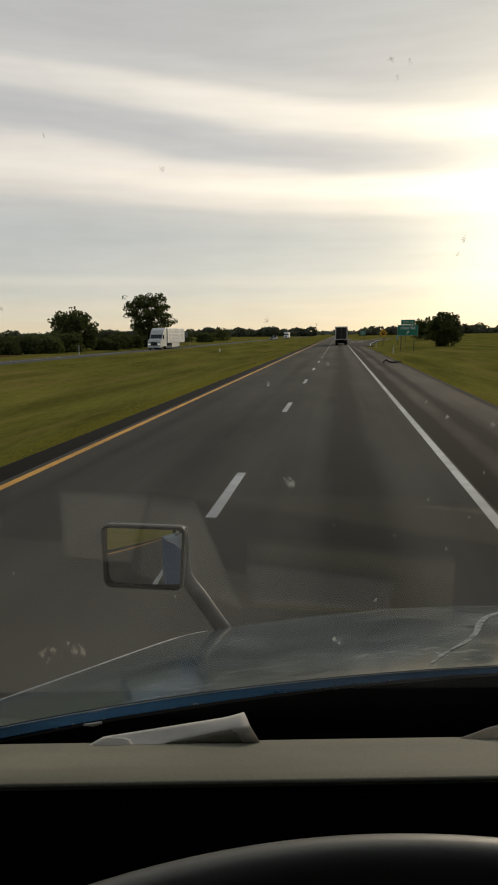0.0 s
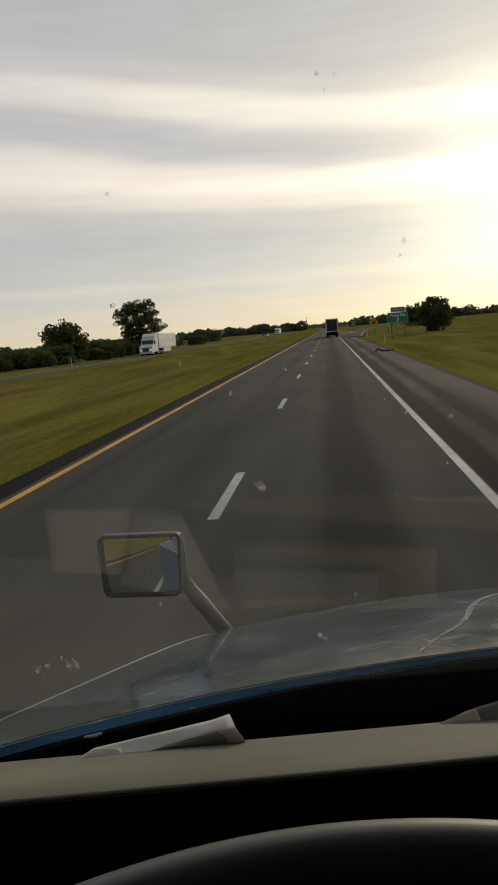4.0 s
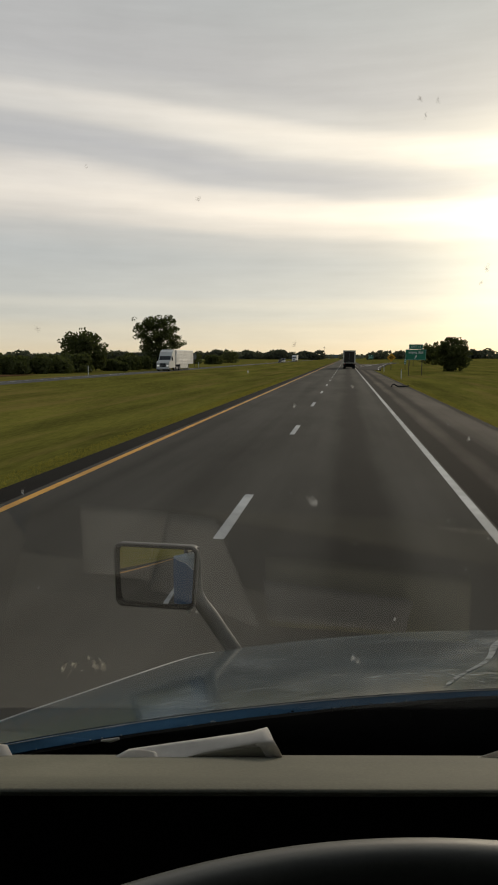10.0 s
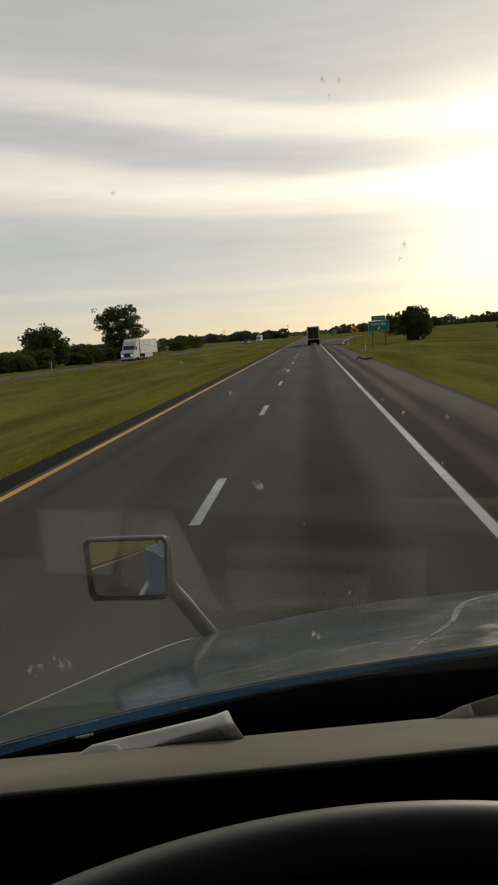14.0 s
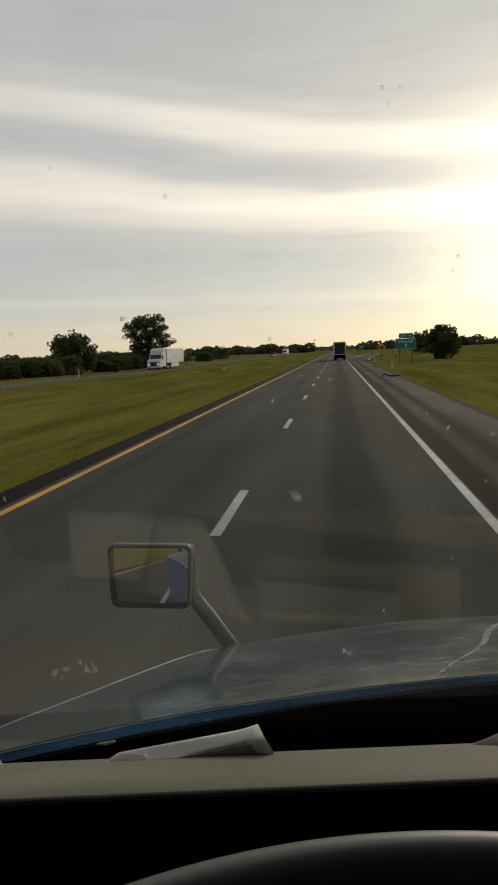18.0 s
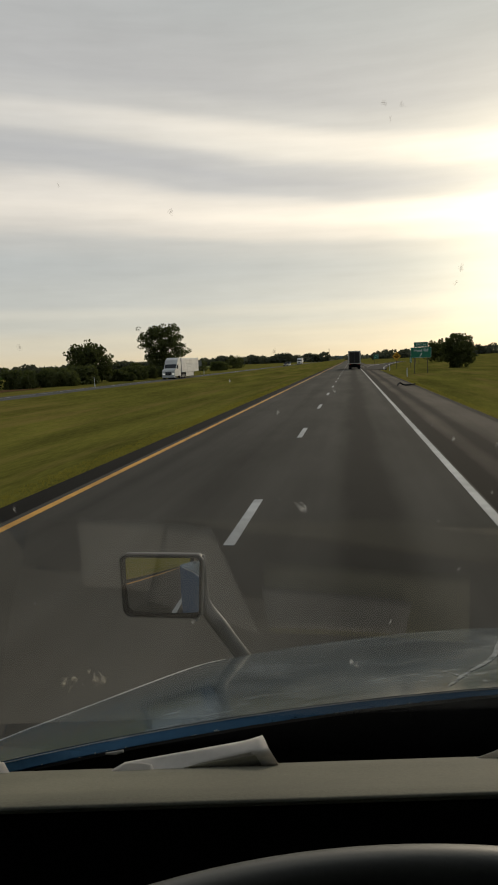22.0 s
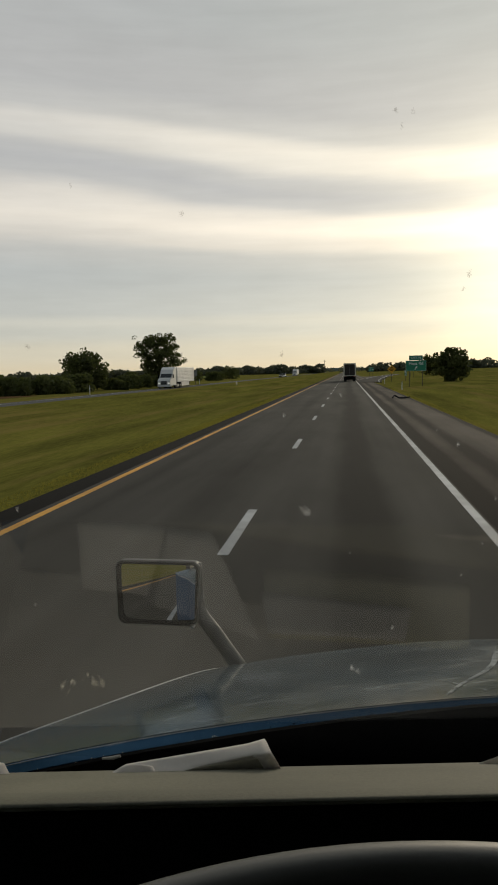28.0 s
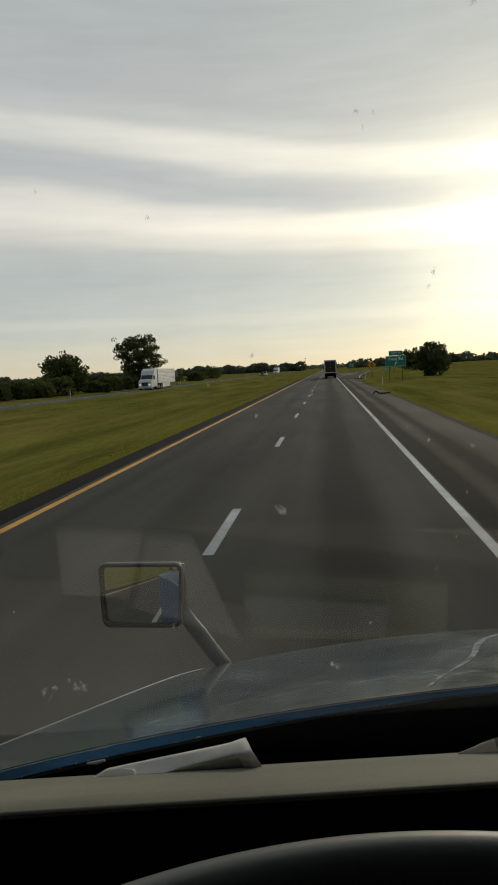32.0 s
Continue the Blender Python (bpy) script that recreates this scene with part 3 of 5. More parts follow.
# the exit ramp and its gore
RAMP = [(4.2, 132), (5.2, 156), (7.2, 186), (10.6, 226), (16.0, 276), (24.0, 336), (36.0, 406), (55, 486)]
ramp = part("exit_ramp", strip(bmesh.new(), RAMP, -2.2, 2.4, 0.022, 0.3), RAMP_ASPHALT, None, "dark asphalt exit ramp that leaves the carriageway")
tagged(ramp, category="road", kind="structure")
part("white_edge_line", strip(bmesh.new(), RAMP[2:], -2.0, -1.8, 0.027), WHITE_LINE, ramp)
part("white_edge_line", strip(bmesh.new(), RAMP, 1.85, 2.0, 0.027), WHITE_LINE, ramp)
gore = part("gore_pavement", slab(bmesh.new(), [[(2.1, y, 0.012), (x, y, 0.012)] for x, y in ((2.5, 146), (3.4, 162), (5.0, 186), (8.4, 226), (10.5, 248))], (0, 0, -0.2)), SHOULDER, None, "striped asphalt gore between carriageway and exit ramp")
tagged(gore, category="road", kind="structure")
for k in range(11):
    y = 164 + 5.2 * k
    part("gore_stripe", strip(bmesh.new(), [(2.2, y + 1.0), (2.4 + (y - 144) * 0.068, y)], -0.12, 0.12, 0.017), WHITE_LINE, gore)


# ---- plants ----
def leaf_cloud(bm, rng, lobes, count, size):
    """Small leaf triangles scattered in and on egg-shaped lobes (centre, radii)."""
    total = sum(r[0] * r[1] * r[2] for _, r in lobes) or 1.0
    for centre, radii in lobes:
        for _ in range(max(4, int(count * radii[0] * radii[1] * radii[2] / total))):
            while True:
                p = Vector((rng.uniform(-1, 1), rng.uniform(-1, 1), rng.uniform(-1, 1)))
                if 0.05 < p.length < 1:
                    break
            p = p.normalized() * (p.length ** 0.45)
            at = Vector([c + a * b for c, a, b in zip(centre, p, radii)])
            s = size * rng.uniform(0.6, 1.4)
            u = Vector((rng.gauss(0, 1), rng.gauss(0, 1), rng.gauss(0, 1))).normalized()
            w = u.orthogonal().normalized()
            w.rotate(Matrix.Rotation(rng.uniform(0, 6.28), 3, u))
            q = u.cross(w)
            bm.faces.new([bm.verts.new(at + w * (a * s) + q * (b * s)) for a, b in ((-0.5, -0.4), (0.5, -0.5), (0.6, 0.4), (-0.1, 0.65))])
    return bm


def tree(m, seed, height, spread, trunk, label, leaves=2600, size=0.5, open_crown=0.5, low=0.35, category="tree", group=""):
    """A tree: tapered trunk, limbs, and leaf clumps at the ends of the limbs."""
    rng = random.Random(seed)
    ob = thing("tree", m, label, category, group)
    wood, lobes = bmesh.new(), []
    lean = Vector((rng.uniform(-0.06, 0.06), rng.uniform(-0.06, 0.06), 1)) * height
    stem = [lean * f + Vector((rng.uniform(-0.1, 0.1), rng.uniform(-0.1, 0.1), 0)) * (f * 2) for f in (0.0, 0.03, 0.2, 0.45, 0.7, 0.9)]
    tube(wood, stem, [trunk * 1.5, trunk * 1.05, trunk * 0.9, trunk * 0.65, trunk * 0.35, trunk * 0.12], 9)
    middle = height * (low + 1.0) / 2
    boughs = int(30 + 10 * open_crown)
    for k in range(boughs):
        f = low + (0.93 - low) * ((k + rng.random()) / boughs) ** 0.9
        root = lean * f * 0.8
        fill = math.sqrt(max(0.05, 1.0 - ((f * height - middle) / (height * (1.02 - low) / 2)) ** 2))
        turn, reach = rng.uniform(-0.5, 0.5) + k * 2.4, spread * fill * (0.2 + 0.6 * rng.random() ** 0.6)
        tip = Vector((math.cos(turn) * reach, math.sin(turn) * reach, height * f)) + Vector((lean.x, lean.y, 0)) * f
        mid = root.lerp(tip, 0.5) - Vector((0, 0, height * 0.02))
        tube(wood, [root, mid, tip], [trunk * 0.3 * (1.2 - f), trunk * 0.15, trunk * 0.04], 5)
        for _ in range(8):
            end = tip + Vector((rng.gauss(0, 1), rng.gauss(0, 1), rng.gauss(0, 0.7))) * spread * 0.15
            tube(wood, [mid.lerp(tip, 0.7), end], [trunk * 0.06, trunk * 0.02], 4)
            r = spread * rng.uniform(0.09, 0.19) * (1.25 - 0.45 * open_crown)
            lobes.append((end, (r, r, r * rng.uniform(0.55, 0.85))))
    part("trunk", wood, BARK, ob, "", True)
    part("crown", leaf_cloud(bmesh.new(), rng, lobes, leaves, size), LEAF, ob)
    return ob


def bush(m, seed, width, height, label, leaves=1500, size=0.35):
    rng = random.Random(seed)
    ob = thing("bush", m, label, "bush", "bushes by the road")
    wood, lobes = bmesh.new(), []
    for k in range(7):
        turn = k * 0.9 + rng.uniform(-0.3, 0.3)
        tip = Vector((math.cos(turn) * width * rng.uniform(0.15, 0.4), math.sin(turn) * width * rng.uniform(0.15, 0.4), height * rng.uniform(0.4, 0.78)))
        tube(wood, [(0, 0, -0.1), tip * 0.5 + Vector((0, 0, 0.2)), tip], [0.09, 0.06, 0.02], 5)
        r = width * rng.uniform(0.16, 0.27)
        lobes.append((tip, (r, r, height * rng.uniform(0.2, 0.3))))
        lobes.append((Vector((tip.x * 1.15, tip.y * 1.15, height * 0.22)), (r, r, height * 0.25)))
    part("stems", wood, BARK, ob, "", True)
    part("crown", leaf_cloud(bmesh.new(), rng, lobes, leaves, size), LEAF, ob)
    return ob


def at(x, y, turn=0.0):
    return pose(x, y, lie(x, y), 0, 0, turn)


tree(at(-41.5, 148), 9, 11.3, 5.9, 0.34, "tall open-crowned cottonwood tree behind the far carriageway", 13000, 0.24, 0.8, 0.14)
tree(at(-44.5, 112), 5, 6.6, 4.6, 0.32, "broad dark round tree beside the tall tree", 7000, 0.26, 0.2, 0.06)
SCRUB = "dark green scrub bush behind the far carriageway"
for n, (x, y, w, h, words_for) in enumerate(((-39.8, 141, 5.0, 2.6, "dark dense bush at the foot of the tall tree"), (-41.5, 133, 5.5, 3.0, "dark dense bush between two trees"), (-40.5, 124, 5.0, 2.7, "dark dense bush beside the round tree"),
                                             (-40.8, 116, 4.5, 2.2, SCRUB), (-42.5, 102, 5.5, 2.9, SCRUB), (-43.5, 95, 6.0, 3.2, SCRUB), (-46.5, 91, 6.0, 2.9, SCRUB), (-47.5, 150, 6.0, 3.6, SCRUB), (-44.0, 172, 7.0, 3.4, SCRUB),
                                             (-54, 215, 7.0, 3.6, SCRUB), (-46, 235, 6.0, 3.4, SCRUB), (-60, 262, 8.0, 4.2, SCRUB), (-52, 300, 9.0, 5.6, "big rounded bush behind the far carriageway"))):
    bush(at(x, y), 20 + n, w, h, words_for, 2300, 0.3)
tree(at(19.2, 128), 31, 5.8, 3.2, 0.26, "dense dark round tree standing low on the pasture", 8000, 0.24, 0.5, 0.03)
tree(at(28.5, 232), 32, 6.2, 4.8, 0.25, "dark spreading roadside tree on the pasture", 4200, 0.36, 0.3, 0.15)
bush(at(33, 226), 33, 8, 3.8, "low dark bush between pasture trees", 1800, 0.36)
bush(at(56, 200), 34, 6, 2.6, "low dark bush on the pasture", 1400, 0.36)


def wood_line(name, seed, spots, label, size, count):
    """Far woods: an uneven band of leaf clumps along spots (x, y, height)."""
    rng = random.Random(seed)
    lobes = []
    for x, y, h in spots:
        for _ in range(2):
            r = h * rng.uniform(0.5, 0.85)
            hh = h * rng.uniform(0.7, 1.15)
            lobes.append(((x + rng.uniform(-h, h), y + rng.uniform(-h, h) * 0.7, lie(x, y) + hh * 0.45), (r, r, hh * 0.55)))
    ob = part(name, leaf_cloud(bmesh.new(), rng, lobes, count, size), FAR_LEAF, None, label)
    return tagged(ob, category="woodland", kind="stuff")


rng = random.Random(4)
spots = []
for k in range(200):
    f = k / 199
    spots.append((-430 + 395 * f, 520 + 260 * f + rng.uniform(-25, 25), 7.0 * rng.choice((0.5, 0.7, 0.9, 1.0, 1.25)) * (0.75 + 0.4 * f)))
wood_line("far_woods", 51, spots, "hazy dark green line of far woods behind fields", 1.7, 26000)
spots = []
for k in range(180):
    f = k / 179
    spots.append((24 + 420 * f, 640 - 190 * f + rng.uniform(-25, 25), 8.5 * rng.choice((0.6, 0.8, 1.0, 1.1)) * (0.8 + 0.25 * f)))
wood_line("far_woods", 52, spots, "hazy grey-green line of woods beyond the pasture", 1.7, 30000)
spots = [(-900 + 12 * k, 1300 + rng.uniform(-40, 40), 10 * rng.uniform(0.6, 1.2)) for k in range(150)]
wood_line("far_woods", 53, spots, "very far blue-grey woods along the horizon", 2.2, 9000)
crop = part("crop_field", slab(bmesh.new(), [[(x, y, lie(x, y) + 0.5) for x in (-420, -330, -250, -180, -130, -96)] for y in (210, 260, 320, 390, 470)], (0, 0, -0.6)), CROP, None, "deep green field of standing crops", True)
tagged(crop, category="field", kind="stuff")

stubble = part("stubble_field", slab(bmesh.new(), [[(x, y, lie(x, y) + 0.06) for x in steps(-150, -41, 12)] for y in steps(40, 86, 6)], (0, 0, -0.5)), STUBBLE, None, "reddish brown harvested field beside the far carriageway", True)
tagged(stubble, category="field", kind="stuff")
bm = bmesh.new()
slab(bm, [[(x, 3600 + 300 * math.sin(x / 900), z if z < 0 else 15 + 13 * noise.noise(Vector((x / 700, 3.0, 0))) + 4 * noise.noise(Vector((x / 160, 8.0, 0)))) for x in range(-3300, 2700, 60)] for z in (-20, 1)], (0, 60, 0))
tagged(part("backdrop_hills", bm, HILLS, None, "low wooded hills along the horizon, haze put into their blue-grey colour", True), category="hills", kind="structure")


def tufts(seed, count, x0, x1, y0, y1, tall):
    rng, bm = random.Random(seed), bmesh.new()
    for _ in range(count):
        x, y = (x1 - (x1 - x0) * rng.random() ** 2 if x0 < 0 else x0 + (x1 - x0) * rng.random() ** 2), y0 + (y1 - y0) * rng.random() ** 1.7
        z = lie(x, y)
        for _ in range(3):
            a, h = rng.uniform(0, 6.28), tall * rng.uniform(0.5, 1.2)
            s, c = math.sin(a), math.cos(a)
            w = 0.01 + 0.0005 * y
            p = Vector((x + rng.uniform(-0.08, 0.08), y + rng.uniform(-0.08, 0.08), z - 0.02))
            bm.faces.new([bm.verts.new(q) for q in (p + Vector((c * w, s * w, 0)), p - Vector((c * w, s * w, 0)), p + Vector((rng.uniform(-0.5, 0.5) * h, rng.uniform(-0.5, 0.5) * h, h)))])
    return bm


tagged(part("median_grass", tufts(61, 9000, -6.9, -6.02, 5, 70, 0.045), BLADES, None, "short uneven grass along the edge of the median"), category="grass", kind="stuff")
tagged(part("verge_grass", tufts(62, 6000, 5.1, 5.8, 12, 90, 0.05), BLADES, None, "short uneven grass along the outer shoulder"), category="grass", kind="stuff")


# ---- the truck that carries the camera ----
MID = 0.55


def hood_z(x, y):
    s = y - 1.13
    d = math.sqrt((x - MID) ** 2 + 0.01) - 0.1
    z = 1.822 - 0.238 * s - 0.079 * s * s - 0.06 * d - 0.085 * (x - MID) ** 2
    if y > 2.9:
        z -= 1.2 * (y - 2.9) ** 2
    return z


def rim_y(x):
    return 1.135 - 0.045 * ((x - MID) / 1.1) ** 2


def hood_edge(y):
    if y < 1.3:
        return -0.76 + 0.4 * (y - 1.3)
    return -0.47 - 0.29 * math.exp((1.3 - y) / 0.33)


def lip_width(x):
    return 0.0125 - 0.008 * min(1.0, max(0.0, (x + 0.3) / 0.9))


truck = thing("semi_truck", pose(0, 0, 0), "weathered blue long-nosed semi truck seen from its cab", "truck")
HX = steps(-0.755, 1.855, 28)
HU = steps(-1, 1, 28)


def hood_x(u, y):
    return MID + u * (MID - hood_edge(y))

bm = bmesh.new()
rows = []
for f in steps(0, 1, 32):
    row = []
    for u in HU:
        y = rim_y(MID + u * 1.3) * (1 - f) + 3.25 * f
        row.append((hood_x(u, y), y, hood_z(hood_x(u, y), y)))
    rows.append(row)
slab(bm, rows, (0, 0, -0.004))
hood = part("hood", bm, HOOD_PAINT, truck, "scratched blue-grey hood with a dull clear coat", True)
hood.data.set_sharp_from_angle(angle=radians(40))
bm = bmesh.new()
slab(bm, [[(x, rim_y(x) + 0.001 - lip_width(x) * k, hood_z(x, rim_y(x)) - 0.0035 - lip_width(x) * k) for x in HX] for k in (0, 1)], (0, 0.012, 0))
part("rear_lip", bm, LIP_BLUE, hood, "brighter blue folded rear edge")
# thin pale tubes follow the hood's rear edge and side crease
bm = bmesh.new()
tube(bm, [(x, rim_y(x) - 0.0006, hood_z(x, rim_y(x)) - 0.0022) for x in HX], 0.0008, 6)
part("pale_edge", bm, STEEL, hood, "thin pale line along the rear edge", True)
bm = bmesh.new()
tube(bm, [(hood_edge(y) - 0.001, y, hood_z(hood_edge(y), y) + 0.0002) for y in steps(1.08, 3.2, 24)], 0.0012, 6)
part("pale_edge", bm, TRAILER_WHITE, hood, "thin pale crease along the hood's side", True)
bm = bmesh.new()
slab(bm, [[(hood_edge(y) - 0.003, y, z if z < 1 else min(1.17, hood_z(hood_edge(y), y) - 0.01)) for y in steps(1.1, 3.2, 12)] for z in (1.17, 0.6)], (0.02, 0, 0))
part("fender", bm, BLUE, truck, "blue fender below the hood's side")
bm = bmesh.new()
slab(bm, [[(hood_edge(y) - 0.002, y, hood_z(hood_edge(y), y) - 0.006 if k == 0 else min(1.165, hood_z(hood_edge(y), y) - 0.012)) for y in steps(1.1, 3.2, 12)] for k in (0, 1)], (0.016, 0, 0))
part("hood_side", bm, BLUE, truck)
bm = bmesh.new()
slab(bm, [[(2 * MID - hood_edge(y), y, hood_z(hood_edge(y), y) - 0.006 if k == 0 else 0.6) for y in steps(1.1, 3.2, 10)] for k in (0, 1)], (-0.016, 0, 0))
part("hood_side", bm, BLUE, truck)
part("grille", boxed(-0.5, 1.6, 3.12, 3.2, 0.3, 0.6, 0.02), STEEL, truck, "plain bright grille and bumper")
part("chassis", boxed(0.1, 1.0, -3.0, 3.1, 0.5, 0.8, 0.02), SOOT, truck)
# cowl between hood and glass
bm = bmesh.new()
slab(bm, [[(x, y, 1.60 - 0.01 * k) for x in steps(-0.72, 1.82, 8)] for k, y in enumerate((0.955, 1.02, 1.10))], (0, 0, -0.03))
part("cowl", bm, SOOT, truck, "matt black cowl below the windshield")
# near-black strip put in for the shaded gap under the hood's lip
bm = bmesh.new()
slab(bm, [[(x, 1.068, hood_z(x, rim_y(x)) - 0.011 - lip_width(x) + 0.62 * (rim_y(x) - lip_width(x) - 1.068) if k == 0 else 1.55) for x in steps(-0.72, 1.82, 14)] for k in (0, 1)], (0, 0.01, 0))
part("gap_strip", bm, SOOT, truck, "near-black strip standing in for the dark gap under the hood's lip")
bm = bmesh.new()
tube(bm, [(-0.43, 1.062, 1.688), (-0.41, 1.056, 1.694), (-0.396, 1.055, 1.699)], [0.002, 0.0035, 0.0025], 8)
part("washer_nozzle", bm, STEEL, truck, "small pale washer nozzle")
bm = bmesh.new()
rng = random.Random(8)
for _ in range(90):
    x = rng.choice((rng.uniform(-0.05, 0.32), rng.uniform(-0.6, 0.6)))
    s = rng.uniform(0.0006, 0.0016)
    bmesh.ops.create_icosphere(bm, subdivisions=1, radius=s, matrix=Matrix.Translation((x, rim_y(x) - lip_width(x), hood_z(x, rim_y(x)) - 0.003 - lip_width(x) - rng.uniform(-0.002, 0.004))))
part("lip_dirt", bm, CONCRETE, hood, "crumbs of pale road dirt", kind="stuff")
bm = bmesh.new()
for _ in range(420):
    x = 0.9 - 1.05 * rng.random() ** 1.3
    s = rng.uniform(0.0008, 0.0026) * (0.6 + 0.5 * max(0.0, x))
    low = lip_width(x) * rng.uniform(0.75, 1.25)
    bmesh.ops.create_icosphere(bm, subdivisions=1, radius=s, matrix=Matrix.LocRotScale((x, rim_y(x) - low - 0.001, hood_z(x, rim_y(x)) - 0.0035 - low), None, (rng.uniform(0.8, 2.2), 1.0, rng.uniform(0.6, 1.2))))
part("lip_grime", bm, SOOT, hood, "ragged black grime along the folded edge", kind="stuff")
# scratches and a dried drip line on the hood
bm = bmesh.new()


def on_hood(points, width, grow=0.0, rounds=0):
    rows = []
    for _ in range(rounds):
        cut = [points[0]]
        for a, b in zip(points, points[1:]):
            cut += [(a[0] * 0.75 + b[0] * 0.25, a[1] * 0.75 + b[1] * 0.25), (a[0] * 0.25 + b[0] * 0.75, a[1] * 0.25 + b[1] * 0.75)]
        points = cut + [points[-1]]
    for n, (x, y) in enumerate(points):
        a, b = points[max(0, n - 1)], points[min(len(points) - 1, n + 1)]
        d = Vector((b[0] - a[0], b[1] - a[1], 0)).normalized()
        w = width * (0.7 + 0.3 * math.sin(n * (2.1 if rounds == 0 else 0.45)) ** 2) + grow * n / len(points)
        rows.append([(x + d.y * o * w, y - d.x * o * w, hood_z(x + d.y * o * w, y - d.x * o * w) + 0.0012) for o in (-1, 1)])
    sheet(bm, rows)


on_hood([(0.155, 1.15), (0.198, 1.241), (0.254, 1.325), (0.290, 1.42), (0.312, 1.51), (0.345, 1.62), (0.40, 1.732), (0.5, 1.84), (0.64, 1.92)], 0.0030, 0.010, 2)
on_hood([(0.165, 1.275), (0.1965, 1.207), (0.225, 1.17)], 0.0016, 0.0, 2)
part("dried_smear", bm, DRIED, hood, "pale dried run of a spill")
bm = bmesh.new()
for x, y in ((-0.05, 1.70), (-0.03, 1.62), (-0.012, 1.52), (0.008, 1.50), (0.02, 1.56), (-0.12, 1.32), (-0.06, 1.27), (0.09, 1.35), (0.06, 1.27)):
    for _ in range(2):
        u, v = x + rng.gauss(0, 0.012), y + rng.gauss(0, 0.03)
        on_hood([(u, v), (u + rng.gauss(0.006, 0.006), v - 0.03), (u + rng.gauss(0.014, 0.008), v - rng.uniform(0.04, 0.07))], 0.0007, 0.0, 2)
for _ in range(420):
    x, y = rng.uniform(-0.55, 0.75), rng.uniform(1.15, 2.1)
    l, a = 0.006 + 0.07 * rng.random() ** 3, rng.gauss(-0.15, 0.6)
    on_hood([(x, y), (x + l * math.cos(a), y + l * math.sin(a))], 0.0004 + 0.0016 * rng.random() ** 3)
part("scratches", bm, SCRATCH, hood, "pale scratches and a dried smear", kind="stuff")

# hood mirror on its arm
mirror = new("hood_mirror")
mirror.parent = truck
NORMAL = Vector((-0.028, -0.985, 0.078)).normalized()
CENTRE = Vector((-0.6765, 2.263, 1.578))
side = Vector((1, 0, 0)) - NORMAL * NORMAL.x
side.normalize()
rise = NORMAL.cross(side).normalized()
if rise.z < 0:
    rise = -rise
FRAME = Matrix.Translation(CENTRE) @ Matrix((side, rise, NORMAL)).transposed().to_4x4()


def round_rect(w, h, r, count=6, skew=0.0):
    points = []
    for cx, cy, a0 in ((w - r, h - r, 0), (-w + r, h - r, 90), (-w + r, -h + r, 180), (w - r, -h + r, 270)):
        for k in range(count + 1):
            a = radians(a0 + 90 * k / count)
            points.append((cx + r * math.cos(a) + skew * (cy + r * math.sin(a)), cy + r * math.sin(a)))
    return points


def ring_loft(bm, rings, m, cap_first=True, cap_last=True):
    loops = [[bm.verts.new(m @ Vector(p)) for p in ring] for ring in rings]
    for a, b in zip(loops, loops[1:]):
        for k in range(len(a)):
            bm.faces.new((a[k], a[(k + 1) % len(a)], b[(k + 1) % len(a)], b[k]))
    if cap_first:
        bm.faces.new(loops[0][::-1])
    if cap_last:
        bm.faces.new(loops[-1])
    bmesh.ops.recalc_face_normals(bm, faces=bm.faces)
    return bm


W, H = 0.152, 0.114


def mirror_ring(inset, depth):
    """The housing's outline, a little narrower and fuller at the foot."""
    return [(x * (1.0 + 0.035 * y / H), y - 0.006 * (1.0 - (x / W) ** 2) * (y < 0), depth) for x, y in round_rect(W - inset, H - inset, max(0.03 - inset, 0.008))]


bm = ring_loft(bmesh.new(), [mirror_ring(i, z) for i, z in ((0.0055, 0.008), (0.002, 0.009), (0.0, 0.004), (0.002, -0.03), (0.016, -0.062), (0.05, -0.08))], FRAME, False, True)
part("shell", bm, SHELL_GREY, mirror, "worn grey shell", True)
bm = ring_loft(bmesh.new(), [mirror_ring(i, z) for i, z in ((0.0150, -0.004), (0.0138, 0.009), (0.0105, 0.0135), (0.006, 0.013), (0.0045, 0.006))], FRAME, False, False)
part("bezel", bm, SOOT, mirror, "thick black rubber bezel", True)
bm = bmesh.new()
BEND = 1.25
sheet(bm, [[FRAME @ Vector((x, y, 0.006 + 0.016 * y - (x ** 2 + y ** 2) / (2 * BEND))) for x in steps(-W + 0.012, W - 0.012, 22)] for y in steps(-H + 0.0115, H - 0.0115, 16)])
part("mirror_glass", bm, MIRROR, mirror, "slightly domed mirror glass", True)
bm = tube(bmesh.new(), [(-0.532, 2.285, 1.682), (-0.530, 2.285, 1.62), (-0.529, 2.283, 1.555), (-0.528, 2.278, 1.515), (-0.512, 2.272, 1.480), (-0.480, 2.268, 1.440), (-0.440, 2.262, 1.386), (-0.404, 2.258, 1.338), (-0.350, 2.25, 1.266)],
          [0.011, 0.013, 0.016, 0.021, 0.026, 0.0275, 0.027, 0.027, 0.028], 16)
part("arm", bm, ARM_PAINT, mirror, "sloping grey painted arm", True)
part("arm_bolt", rod(bmesh.new(), (-0.553, 2.262, 1.463), (-0.553, 2.246, 1.463), 0.010, 0.008, 12), STEEL, mirror, "pale bolt head")

# windshield with its dirt
GLASS_TOP, GLASS_LOW = 2.78, 1.68


def pane_y(z):
    return 0.75 + 0.4 * (2.5 - z)


bm = bmesh.new()
sheet(bm, [[(x, pane_y(z), z) for x in (-0.675, 0.0, 0.55, 1.1, 1.775)] for z in (GLASS_LOW, 2.3, GLASS_TOP)])
